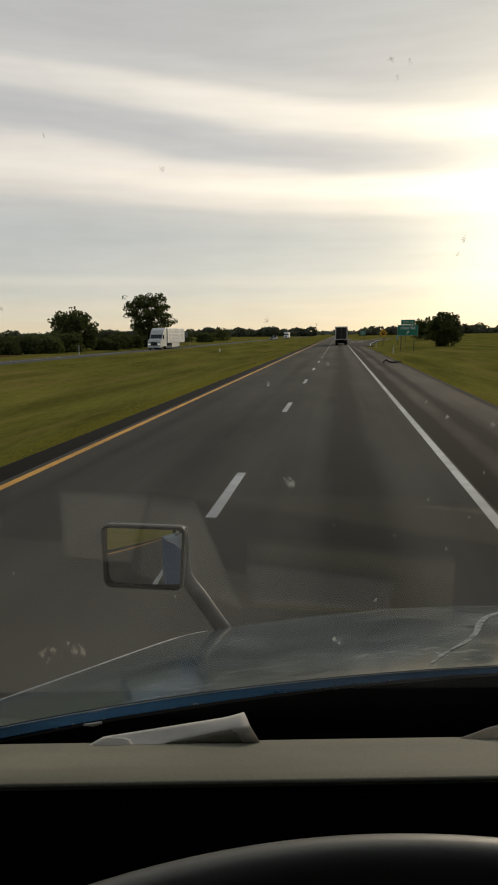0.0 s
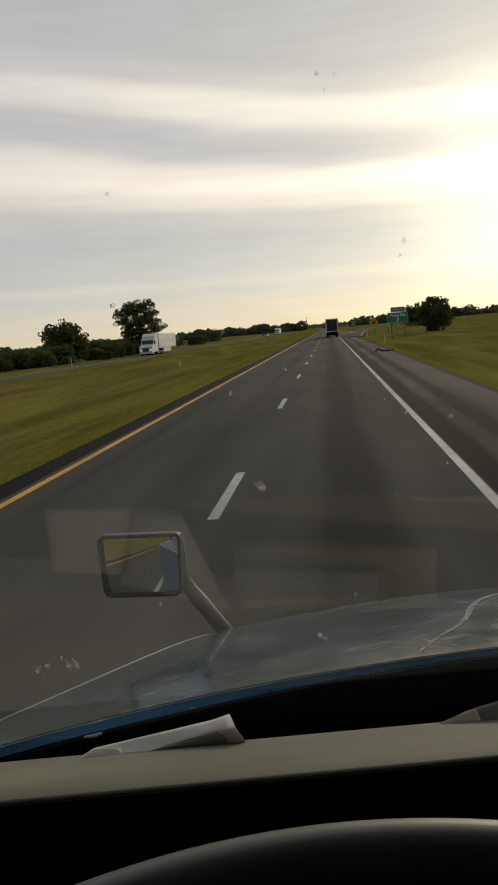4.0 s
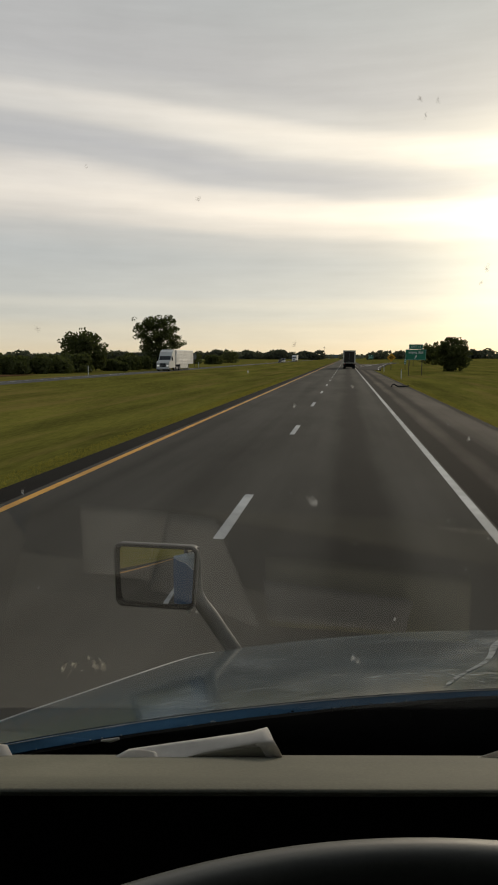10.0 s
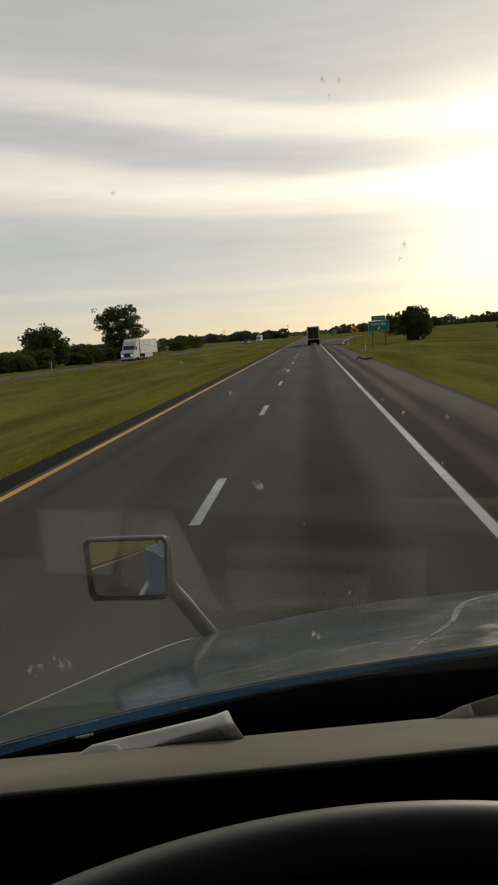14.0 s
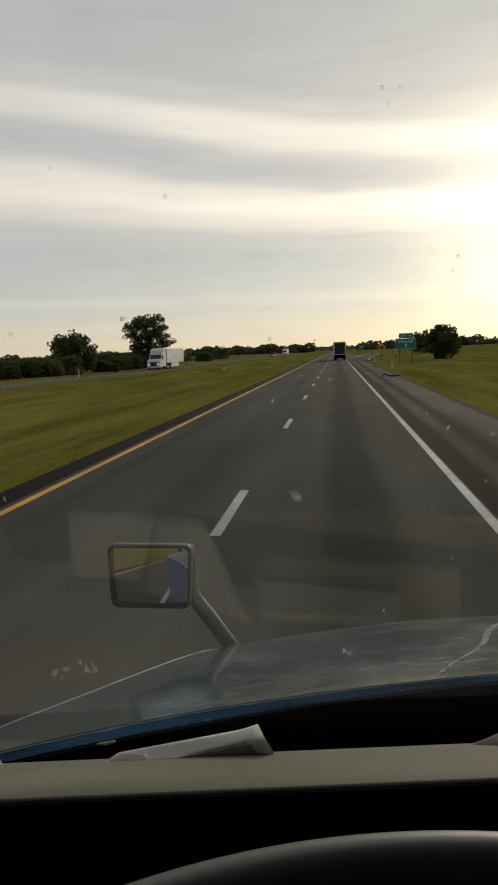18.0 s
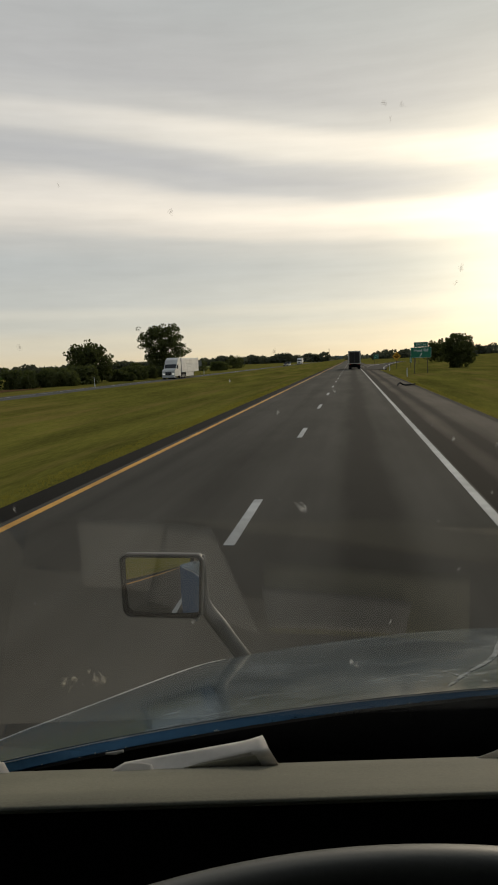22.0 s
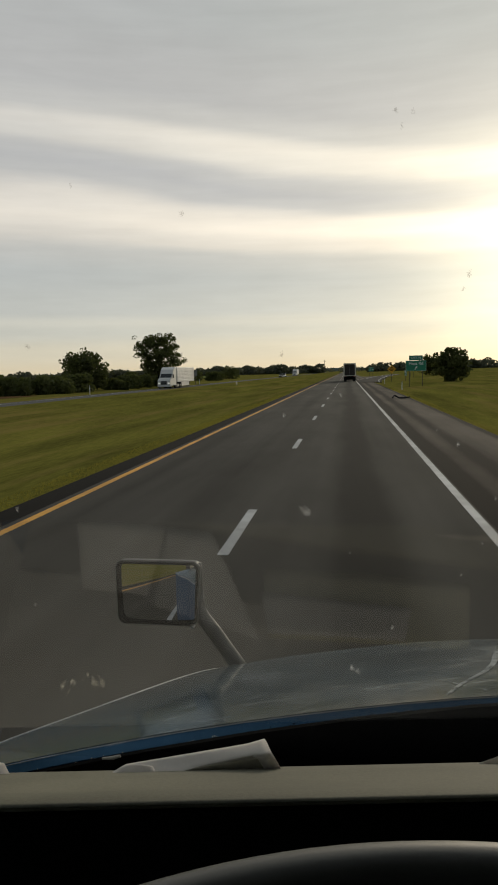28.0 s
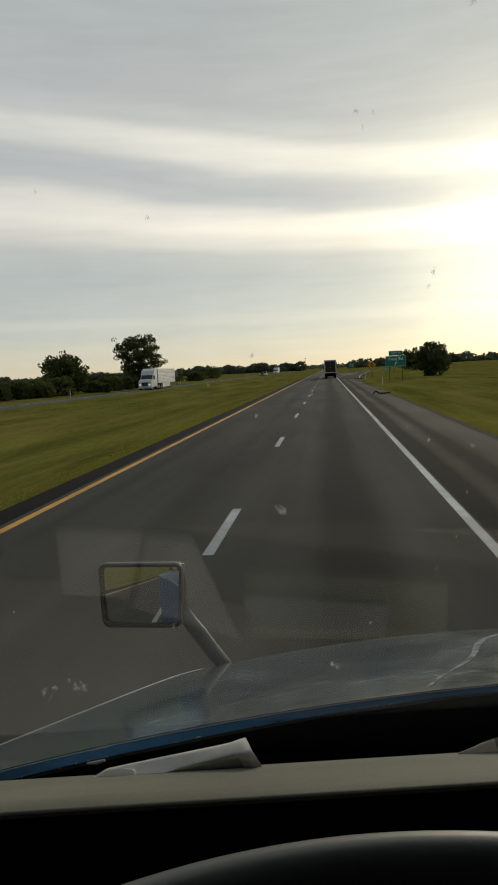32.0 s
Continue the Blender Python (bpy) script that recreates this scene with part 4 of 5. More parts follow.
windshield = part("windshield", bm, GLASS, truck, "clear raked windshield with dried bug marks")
windshield.visible_shadow = False


def splash(seed, x, z, size, count, mat, label=""):
    """A dried mark: one ragged flake, drawn out by the wind, and a few crumbs round it."""
    rng, bm = random.Random(seed), bmesh.new()
    depth = bm.loops.layers.uv.new("thickness")
    up = Vector((0, -0.4, 1)).normalized()
    for k in range(4 + count // 3):
        body = k < 4
        c = Vector((x + rng.gauss(0, size * 0.16), 0, z + rng.gauss(0, size * 0.3))) if body else Vector((x + rng.gauss(0, size * 0.6), 0, z + rng.gauss(0, size * 0.7)))
        c.y = pane_y(c.z) - 0.002 - 0.0001 * k
        r = size * (rng.uniform(0.5, 0.85) if body else rng.uniform(0.06, 0.16))
        turn, squeeze, sides = rng.gauss(0, 0.55), (0.7 if mat is DARK_BUG else rng.uniform(0.16, 0.42)) if body else rng.uniform(0.5, 0.9), 14 if body else 6
        ring = []
        for n in range(sides):
            a = 6.283 * n / sides
            o = rng.uniform(0.7, 1.2)
            p, q = r * squeeze * math.cos(a) * o, r * 1.1 * math.sin(a) * o
            ring.append(bm.verts.new(c + Vector((p * math.cos(turn) - q * math.sin(turn), 0, 0)) + up * (p * math.sin(turn) + q * math.cos(turn))))
        top = bm.verts.new(c + Vector((0, -0.0004, -0.0002)))
        for n in range(sides):
            for corner in bm.faces.new((ring[n], ring[(n + 1) % sides], top)).loops:
                corner[depth].uv = (1.0, 1.0) if corner.vert is top else (0.0, 0.0)
    return part("bug_mark", bm, mat, windshield, label, True)


for n, (x, z, size, count) in enumerate(((-0.184, 2.515, 0.0045, 4), (0.121, 2.442, 0.006, 6), (0.116, 2.428, 0.004, 4), (-0.303, 2.548, 0.003, 3), (-0.396, 2.381, 0.006, 4), (0.04, 2.594, 0.004, 4),
                                         (0.056, 2.593, 0.004, 4), (0.046, 2.581, 0.003, 4), (-0.085, 2.363, 0.005, 3), (0.146, 2.672, 0.007, 5), (0.158, 2.674, 0.005, 4))):
    splash(100 + n, x, z, size, count, DARK_BUG, "small dark dried bug speck")
for n, (x, z, size, count) in enumerate(((-0.063, 2.163, 0.014, 9), (0.122, 2.252, 0.006, 10), (0.097, 2.27, 0.003, 5), (0.175, 2.24, 0.006, 6), (-0.085, 2.291, 0.005, 6),
                                         (-0.017, 2.314, 0.005, 7), (-0.093, 2.173, 0.0025, 5), (-0.48, 2.0, 0.005, 5),
                                         (-0.237, 1.972, 0.006, 6), (-0.006, 1.903, 0.011, 12), (0.003, 1.897, 0.008, 8), (0.052, 1.978, 0.006, 6), (0.072, 2.083, 0.0035, 5), (0.14, 2.067, 0.004, 5), (-0.007, 2.098, 0.003, 4),
                                         (-0.468, 2.161, 0.007, 6), (0.173, 2.18, 0.004, 4), (0.163, 2.116, 0.004, 5), (-0.141, 2.33, 0.004, 4), (0.02, 2.14, 0.0025, 3), (0.11, 2.14, 0.003, 4))):
    splash(200 + n, x, z, size, count, BUG, "pale dried bug splash")

for n, (x, z, size, count) in enumerate(((-0.470, 1.842, 0.019, 16), (-0.452, 1.846, 0.014, 14), (-0.418, 1.848, 0.019, 20), (-0.405, 1.853, 0.014, 14), (-0.425, 1.864, 0.009, 8))):
    splash(300 + n, x, z, size, count, SMEAR, "yellowish dried bug smear")

# dash: padded top that falls away from the driver, a deck behind it, the instrument face
SKEW = 0.145


def dash_row(profile, x):
    return [(x, y + SKEW * x, z) for y, z in profile]


TOP = [(0.532, 1.9985), (0.522, 2.000), (0.520, 2.003), (0.526, 2.0025), (0.548, 1.994), (0.62, 1.952), (0.70, 1.916), (0.745, 1.896), (0.757, 1.886), (0.760, 1.865)]
bm = bmesh.new()
slab(bm, [dash_row(TOP, x) for x in steps(-0.67, 1.77, 24)], (0, 0.006, -0.006))
part("dashboard_top", bm, DASH, truck, "dusty grey-beige padded dashboard top", True)
# deck is out of view; its paler grey veils the glass by reflection
bm = bmesh.new()
slab(bm, [[(x, y + SKEW * x, z) for x in steps(-0.67, 1.77, 10)] for y, z in ((0.70, 1.775), (0.775, 1.765), (0.84, 1.757))], (0, 0, -0.01))
part("dashboard_deck", bm, DECK_GREY, truck, "unseen grey deck below the glass, pale for its reflection")
# shade below the dash top is put into the panel's near-black colour
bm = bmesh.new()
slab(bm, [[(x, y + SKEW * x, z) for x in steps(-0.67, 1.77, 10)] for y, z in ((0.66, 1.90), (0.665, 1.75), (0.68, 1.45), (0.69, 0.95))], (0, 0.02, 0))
part("instrument_panel", bm, SOOT, truck, "instrument panel, deep shade put into its near-black colour")
bm = bmesh.new()
slab(bm, [[(x, 1.045, z) for x in steps(-0.68, 1.78, 6)] for z in (1.62, 1.0)], (0, 0.012, 0))
part("firewall", bm, SOOT, truck)

# unseen pale strip, added so its reflection lightens the lower glass
bm = bmesh.new()
slab(bm, [[(x, y + k * x, z) for x in steps(-0.67, 1.77, 10)] for y, k, z in ((0.795, 0.06, 1.752), (0.86, 0.05, 1.742), (0.92, 0.01, 1.715), (0.96, -0.03, 1.685), (0.985, -0.07, 1.665))], (0, 0, -0.01))
# unseen pale panel, added to carry that reflection on to the side
part("reflector_end_panel", boxed(-0.679, -0.668, 0.72, 1.05, 1.62, 1.99, 0.004), DECK, truck, "unseen pale grey panel added for its reflection in the glass")
part("reflector_strip", bm, DECK, truck, "pale grey strip hidden below the glass, added for its reflection")

# steering wheel
RIM_R, TILT_W = 0.42, radians(2)
RIM_TOP = Vector((0.085, 0.378, 2.0572))
UP = Vector((0, math.cos(TILT_W), math.sin(TILT_W)))
HUB = RIM_TOP - UP * RIM_R
wheel = new("steering_wheel")
wheel.parent = truck
bm = tube(bmesh.new(), [HUB + Vector((math.sin(a) * RIM_R, 0, 0)) + UP * (math.cos(a) * RIM_R) for a in [2 * math.pi * k / 160 for k in range(160)]], 0.0165, 16, True)
part("rim", bm, WHEEL, wheel, "dark rim with a dull sheen", True)
bm = bmesh.new()
rod(bm, HUB - Vector((0, -0.02, 0.08)), HUB - Vector((0, -0.005, 0.03)), 0.09, 0.075, 24)
part("hub", bm, SOOT, wheel, "", True)
for a in (100, 260):
    d = Vector((math.sin(radians(a)), 0, 0)) + UP * math.cos(radians(a))
    part("spoke", tube(bmesh.new(), [HUB + d * 0.06 - Vector((0, 0, 0.05)), HUB + d * 0.18 - Vector((0, 0, 0.03)), HUB + d * (RIM_R - 0.01)], [0.02, 0.017, 0.014], 8, squash=0.5), SOOT, wheel, "", True)
part("steering_column", rod(bmesh.new(), HUB - Vector((0, -0.02, 0.07)), (0.07, 0.62, 1.3), 0.035, 0.04, 16), SOOT, truck, "", True)

# closed cab round the camera
part("roof", boxed(-0.68, 1.78, -1.35, pane_y(GLASS_TOP) + 0.05, GLASS_TOP - 0.004, GLASS_TOP + 0.06), CLOTH, truck, "dark lined cab roof")
part("rear_wall", boxed(-0.68, 1.78, -1.4, -1.36, 0.95, GLASS_TOP + 0.05), CLOTH, truck)
part("cab_floor", boxed(-0.68, 1.78, -1.36, 1.0, 0.9, 0.95), CLOTH, truck)
for x0, x1, name in ((-0.705, -0.682, "door_left"), (1.782, 1.805, "door_right")):
    door = new(name)
    door.parent = truck
    part("door_panel", boxed(x0, x1, -1.4, 0.70, 1.255, 1.86, 0.008), BLUE, door, "blue painted door panel")
    part("cowl_side", boxed(x0, x1, 0.705, 1.06, 0.75, 1.60, 0.008), BLUE, door)
    w0, w1 = (-0.78, -0.69) if x0 < 0 else (1.79, 1.88)
    part("lower_door", boxed(w0, w1, -1.4, 0.70, 0.55, 1.25, 0.02), LIP_BLUE, door, "bright blue lower door and step")
    part("side_mirror", boxed(w0 - 0.01, w0 + 0.06, 0.5, 0.56, 1.44, 2.0, 0.015), BLACK, door, "black side mirror")
    part("door_frame", boxed(x0, x1, -1.4, -0.35, 1.865, GLASS_TOP + 0.05, 0.008), BLUE, door)
    part("door_frame", boxed(x0, x1, -0.345, 0.9, 2.62, GLASS_TOP + 0.05, 0.008), BLUE, door)
    # left pillar, out of view, is widened to shade the dash's left end
    pillar = bmesh.new()
    slab(pillar, [[(x0, pane_y(z) + o, z) for o in (-0.3 if x0 < 0 else -0.12, 0.03)] for z in (GLASS_TOP + 0.05, GLASS_LOW - 0.02)], (x1 - x0, 0, 0))
    part("windshield_pillar", pillar, CLOTH, door)
    pane = part("window_pane", boxed(x0 + 0.012, x0 + 0.018, -0.345, 0.86, 1.865, 2.615), GLASS, door)
    pane.visible_shadow = False
    grab = tube(bmesh.new(), [((x0 - 0.06) if x0 < 0 else (x1 + 0.06), -0.5, z) for z in (1.2, 1.6, 2.0)], 0.015, 8)
    part("grab_bar", grab, STEEL, door, "", True)


def wheel_set(parent, x, y, radius, width, rim_mat):
    """A road wheel: tyre and rim, its axle along x."""
    ob = new("wheel")
    ob.parent = parent
    ob.location = (x, y, radius)
    bm = bmesh.new()
    prof = [(-0.5, 0.62), (-0.5, 0.93), (-0.38, 1.0), (0.38, 1.0), (0.5, 0.93), (0.5, 0.62)]
    rings = [[(p * width, radius * q * math.cos(a), radius * q * math.sin(a)) for p, q in prof] for a in [2 * math.pi * k / 28 for k in range(29)]]
    sheet(bm, rings)
    part("tyre", bm, TYRE, ob, "black tyre", True)
    bm = rod(bmesh.new(), (-width * 0.42, 0, 0), (width * 0.42, 0, 0), radius * 0.62, None, 20)
    part("rim", bm, rim_mat, ob, "", False)
    return ob


for x in (-0.3, 1.4):
    wheel_set(truck, x, 2.35, 0.51, 0.3, STEEL)
for x in (-0.40, 1.50):
    wheel_set(truck, x, -2.3, 0.51, 0.5, STEEL)


# ---- papers on the dash ----
def paper_mesh(corners, lift=0.0, sheets=1):
    """A sheet given by four corners (near left, near right, far right, far left), a little curled."""
    a, b, c, d = [Vector(p) for p in corners]
    bm = bmesh.new()
    for s in range(sheets):
        up = Vector((0.004 * s, -0.003 * s, 0.0028 * s))
        rows = []
        for v in steps(0, 1, 6):
            left, right = a.lerp(d, v), b.lerp(c, v)
            rows.append([left.lerp(right, u) + up + Vector((0, 0, lift * math.sin(u * math.pi) * (0.4 + 0.6 * v))) for u in steps(0, 1, 8)])
        slab(bm, rows, (0, 0, -0.0012))
    return bm


def paper(name, corners, label, lift=0.0, sheets=1, mat=None):
    return tagged(part(name, paper_mesh(corners, lift, sheets), mat or PAPER, None, label, True), category="paper")


booklet = thing("booklet", pose(0, 0, 0), "curled white paper booklet lying on the dashboard's far edge", "paper")


def curled_leaf(drop, back=0.0):
    """One leaf that lies flat at its left end, lifts off towards its right end and turns down there; an inner leaf lies further back."""
    rows = []
    for u in steps(0, 1, 18):
        lift = max(0.0, (u - 0.4) / 0.6) ** 1.15
        edge, deep = 0.0005 + 0.0195 * lift - drop * lift, 0.007 + 0.014 * u
        rise = max(0.002 + 0.0165 * u - drop * (0.2 + 0.8 * u), edge + 0.0012 * u)
        section = [(-0.003, -0.014, 1.0), (-0.006, edge * 0.3 - 0.004, 0.85), (-0.009, edge * 0.75, 0.62), (-0.0085, edge, 0.5), (-0.005, edge + 0.0016 * u, 0.4), (deep * 0.35, 0.5 * (edge + rise) + 0.0012 * u, 0.22), (deep * 0.7, 0.25 * edge + 0.75 * rise + 0.001 * u, 0.1), (deep, rise, 0.0)]
        lifted = 0.0 if back or u > 0.9 else min(1.0, max(0.0, (u - 0.42) / 0.12))
        for k in range(3):
            dy, dz, out = section[k]
            section[k] = (dy + (-0.0087 - dy) * lifted, dz + (edge - 0.0012 + 0.0004 * k - dz) * lifted, out)
        section = [(dy + 0.005 * lifted * (k < 5), dz, out) for k, (dy, dz, out) in enumerate(section)]
        row = []
        for dy, dz, out in section:
            x = -0.262 + 0.1555 * u + 0.024 * out * u ** 4 - drop * 0.5 * u
            row.append((x, 0.7375 + SKEW * x + dy + back * u, 1.9015 + dz))
        rows.append(row)
    bm = bmesh.new()
    slab(bm, rows, (0, 0.0002, -0.0007))
    return bm


# innermost page is darker beige: shade inside the curl put into its colour
for k, inset in enumerate((0.0, 0.0012, 0.0025, 0.0045)):
    part("page", curled_leaf(inset, 0.006 if k == 3 else 0.0), BEIGE_CARD if k == 3 else PAPER, booklet, "", True)
paper("paper_sheet", [(-0.279, 0.690, 1.899), (-0.225, 0.697, 1.8975), (-0.232, 0.705, 1.9030), (-0.262, 0.702, 1.9050)], "creased white sheet lying under the booklet's end", 0.0015, 2)
paper("paper_sheet", [(-0.525, 0.70, 1.862), (-0.345, 0.72, 1.866), (-0.375, 0.82, 1.785), (-0.51, 0.81, 1.785)], "flat grey sheet of paper behind the dashboard top", 0.004, 1, GREY_PAPER)
paper("paper_sheet", [(-0.343, 0.721, 1.867), (-0.255, 0.735, 1.870), (-0.165, 0.895, 1.776), (-0.378, 0.835, 1.782)], "grey sheet of paper aslant behind the dashboard top", 0.004, 1, GREY_PAPER)
paper("road_map", [(-0.17, 0.755, 1.776), (0.20, 0.785, 1.786), (0.185, 0.90, 1.776), (-0.15, 0.885, 1.764)], "folded grey-green road map lying below the windshield", 0.003, 2, MAP_PAPER)
folder = thing("folded_card", pose(0, 0, 0), "beige folded card propped on the dashboard's far edge", "paper")
part("card_leaf", paper_mesh([(0.115, 0.749, 1.896), (0.184, 0.759, 1.895), (0.177, 0.763, 1.9145), (0.155, 0.759, 1.9075)], 0.001), PAPER, folder, "", True)
part("card_leaf", paper_mesh([(0.184, 0.759, 1.895), (0.32, 0.779, 1.897), (0.32, 0.786, 1.940), (0.177, 0.7635, 1.9148)], 0.002), BEIGE_CARD, folder, "", True)


paper("paper_scrap", [(-0.52, 0.660, 1.905), (-0.386, 0.679, 1.897), (-0.40, 0.69, 1.906), (-0.52, 0.675, 1.918)], "small white paper scrap on the dashboard's far edge", 0.002)


paper("paper_sheet", [(-0.168, 0.805, 1.7825), (0.10, 0.835, 1.791), (0.085, 0.893, 1.786), (-0.15, 0.882, 1.776)], "grey sheet of paper lying on the road map", 0.003, 1, GREY_PAPER)


# ---- other vehicles ----
def box_trailer(parent, y0, length, width, height, floor_z, slats=False):
    """A van trailer whose tail is at y0 and whose body reaches to y0 + length."""
    half = width / 2
    part("trailer_body", boxed(-half, half, y0, y0 + length, floor_z, height, 0.04), TRAILER_WHITE, parent, "pale ribbed trailer body")
    for k in range(9 if slats else 0):
        z = floor_z + 0.22 + 0.285 * k
        for s in (-1, 1):
            part("side_slat", boxed(s * half - 0.045, s * half + 0.045, y0 + 0.15, y0 + length - 0.15, z, z + 0.15, 0.02), TRAILER_WHITE, parent)
    for k in range(0 if slats else int(length / 0.6)):
        y = y0 + 0.4 + 0.6 * k
        for s in (-1, 1):
            part("side_rib", boxed(s * half - 0.02, s * half + 0.02, y, y + 0.05, floor_z + 0.1, height - 0.1), TRAILER_WHITE, parent)
    part("landing_gear", boxed(-half + 0.25, half - 0.25, y0 + length * 0.72, y0 + length * 0.72 + 0.2, 0.25, floor_z), SOOT, parent)
    part("underframe", boxed(-0.5, 0.5, y0 + 0.3, y0 + length - 0.5, floor_z - 0.25, floor_z - 0.01), SOOT, parent)
    for y in (y0 + 1.2, y0 + 2.5):
        for s in (-1, 1):
            wheel_set(parent, s * (half - 0.32), y, 0.5, 0.55, STEEL)


lead = thing("semi_trailer", pose(0.62, 145, 0), "dark-doored white box trailer driving ahead in the same lane", "truck")
box_trailer(lead, 0.0, 14.0, 2.55, 3.85, 1.15)
door_frame = bmesh.new()
for x0, x1, z0, z1 in ((-1.275, -1.08, 1.15, 3.85), (1.08, 1.275, 1.15, 3.85), (-1.08, 1.08, 3.62, 3.85), (-1.08, 1.08, 1.15, 1.28)):
    box(door_frame, x0, x1, -0.05, 0.0, z0, z1)
part("tail_frame", door_frame, CREAM, lead, "cream door frame")
for s in (-1, 1):
    x0, x1 = sorted((s * 0.01, s * 1.075))
    door = part("tail_door", boxed(x0, x1, -0.03, 0.0, 1.285, 3.61, 0.01), TRAILER_DARK, lead, "dark brown tail door")
    for q in (0.3, 0.62):
        part("lock_bar", rod(bmesh.new(), (s * q, -0.05, 1.3), (s * q, -0.05, 3.6), 0.025, None, 8), TRAILER_DARK, door)
    part("tail_lamp", boxed(s * 0.95 - 0.12, s * 0.95 + 0.12, -0.08, -0.02, 0.98, 1.1, 0.01), RED_LIGHT, lead)
    part("mud_flap", boxed(s * 0.93 - 0.3, s * 0.93 + 0.3, 0.45, 0.47, 0.25, 1.0), BLACK, lead)
part("bumper_bar", boxed(-1.15, 1.15, -0.06, 0.02, 0.5, 0.62, 0.01), SOOT, lead)
for s in (-0.7, 0.7):
    part("bumper_post", boxed(s - 0.05, s + 0.05, -0.04, 0.02, 0.62, 1.15), SOOT, lead)
part("tractor", boxed(-1.2, 1.2, 14.4, 17.5, 0.9, 3.6, 0.1), CAB_WHITE, lead)
part("mirror_arm", boxed(-1.5, -1.2, 17.0, 17.1, 2.1, 2.5, 0.02), SOOT, lead)
for s in (-1, 1):
    wheel_set(lead, s * 0.95, 15.0, 0.5, 0.5, STEEL)
    wheel_set(lead, s * 0.95, 17.8, 0.5, 0.35, STEEL)


def oncoming_truck(m, label):
    """A white long-haul tractor and trailer, its nose towards -y."""
    ob = thing("semi_truck", m, label, "truck", "oncoming trucks")
    cab = bmesh.new()
    prof = [(0.0, 0.55), (0.0, 1.45), (0.25, 1.7), (1.35, 1.95), (2.0, 2.75), (2.6, 3.5), (3.9, 3.95), (4.6, 3.95), (4.6, 0.6)]
    slab(cab, [[(x, y, z) for y, z in prof] for x in (-1.2, 1.2)], (0, 0.02, 0))
    part("tractor_body", cab, CAB_WHITE, ob, "white aerodynamic cab")
    for x in (-1.205, 1.18):
        side = bmesh.new()
        face = side.faces.new([side.verts.new((x, y, z)) for y, z in prof])
        made = bmesh.ops.extrude_face_region(side, geom=[face])
        bmesh.ops.translate(side, vec=(0.025, 0, 0), verts=[v for v in made["geom"] if isinstance(v, bmesh.types.BMVert)])
        bmesh.ops.recalc_face_normals(side, faces=side.faces)
        part("side_panel", side, CAB_WHITE, ob)
        part("side_window", boxed(x - 0.012 if x < 0 else x + 0.03, x - 0.004 if x < 0 else x + 0.04, 1.9, 2.7, 2.0, 2.65, 0.003), DARK_GLASS, ob)
    wind = bmesh.new()
    slab(wind, [[(x, 1.42, 2.02), (x, 1.96, 2.72)] for x in (-1.05, 0, 1.05)], (0, -0.03, 0.02))
    part("windshield", wind, DARK_GLASS, ob)
    grille = part("grille", boxed(-0.55, 0.55, -0.06, -0.004, 0.75, 1.4, 0.02), SOOT, ob)
    for k in range(4):
        part("slat", boxed(-0.5, 0.5, -0.075, -0.062, 0.85 + 0.14 * k, 0.89 + 0.14 * k), STEEL, grille)
    part("bumper", boxed(-1.2, 1.2, -0.16, 0.1, 0.3, 0.62, 0.05), CAB_WHITE, ob)
    for s in (-1, 1):
        part("headlamp", boxed(s * 0.9 - 0.2, s * 0.9 + 0.2, -0.05, -0.004, 0.85, 1.1, 0.02), HEADLAMP, ob, "lit headlamp")
        part("mirror", boxed(s * 1.4 - 0.1, s * 1.4 + 0.1, 1.5, 1.62, 1.9, 2.6, 0.03), SOOT, ob)
        for y in (0.75, 4.3, 5.5):
            wheel_set(ob, s * 1.0, y, 0.5, 0.4, STEEL)
    part("chassis_rails", boxed(-0.45, 0.45, 3.8, 6.4, 0.62, 0.95), SOOT, ob)
    box_trailer(ob, 5.1, 14.5, 2.55, 3.95, 1.15, True)
    part("side_skirt", boxed(-1.24, -1.2, 8.5, 15.0, 0.35, 1.14), CAB_WHITE, ob)
    part("side_skirt", boxed(1.2, 1.24, 8.5, 15.0, 0.35, 1.14), CAB_WHITE, ob)
    return ob


first = oncoming_truck(pose(-33.4, 122, -0.25), "white semi truck with pale trailer on the far carriageway")
copy_thing(first, pose(-31.9, 420, -0.25))


def car(m, paint, label, height):
    ob = thing("car", m, label, "car", "oncoming cars")
    body = bmesh.new()
    prof = [(0.0, 0.35), (0.0, 0.75), (0.15, 0.85), (1.15, 0.98), (1.8, height), (3.8, height), (4.5, 1.05), (4.55, 0.4)]
    for x in (-0.88,):
        f = body.faces.new([body.verts.new((x, y, z)) for y, z in prof])
        made = bmesh.ops.extrude_face_region(body, geom=[f])
        bmesh.ops.translate(body, vec=(1.76, 0, 0), verts=[v for v in made["geom"] if isinstance(v, bmesh.types.BMVert)])
    bmesh.ops.recalc_face_normals(body, faces=body.faces)
    part("body", body, paint, ob)
    wind = bmesh.new()
    slab(wind, [[(x, 1.2, 1.02), (x, 1.76, height - 0.06)] for x in (-0.75, 0, 0.75)], (0, -0.02, 0.015))
    part("windshield", wind, DARK_GLASS, ob)
    for s in (-1, 1):
        part("headlamp", boxed(s * 0.65 - 0.15, s * 0.65 + 0.15, -0.03, -0.004, 0.62, 0.76, 0.01), HEADLAMP, ob)
        part("side_window", boxed(s * 0.885 - 0.005, s * 0.885 + 0.005, 1.9, 3.7, 1.05, height - 0.12), DARK_GLASS, ob)
        for y in (0.85, 3.6):
            wheel_set(ob, s * 0.78, y, 0.34, 0.22, STEEL)
    return ob


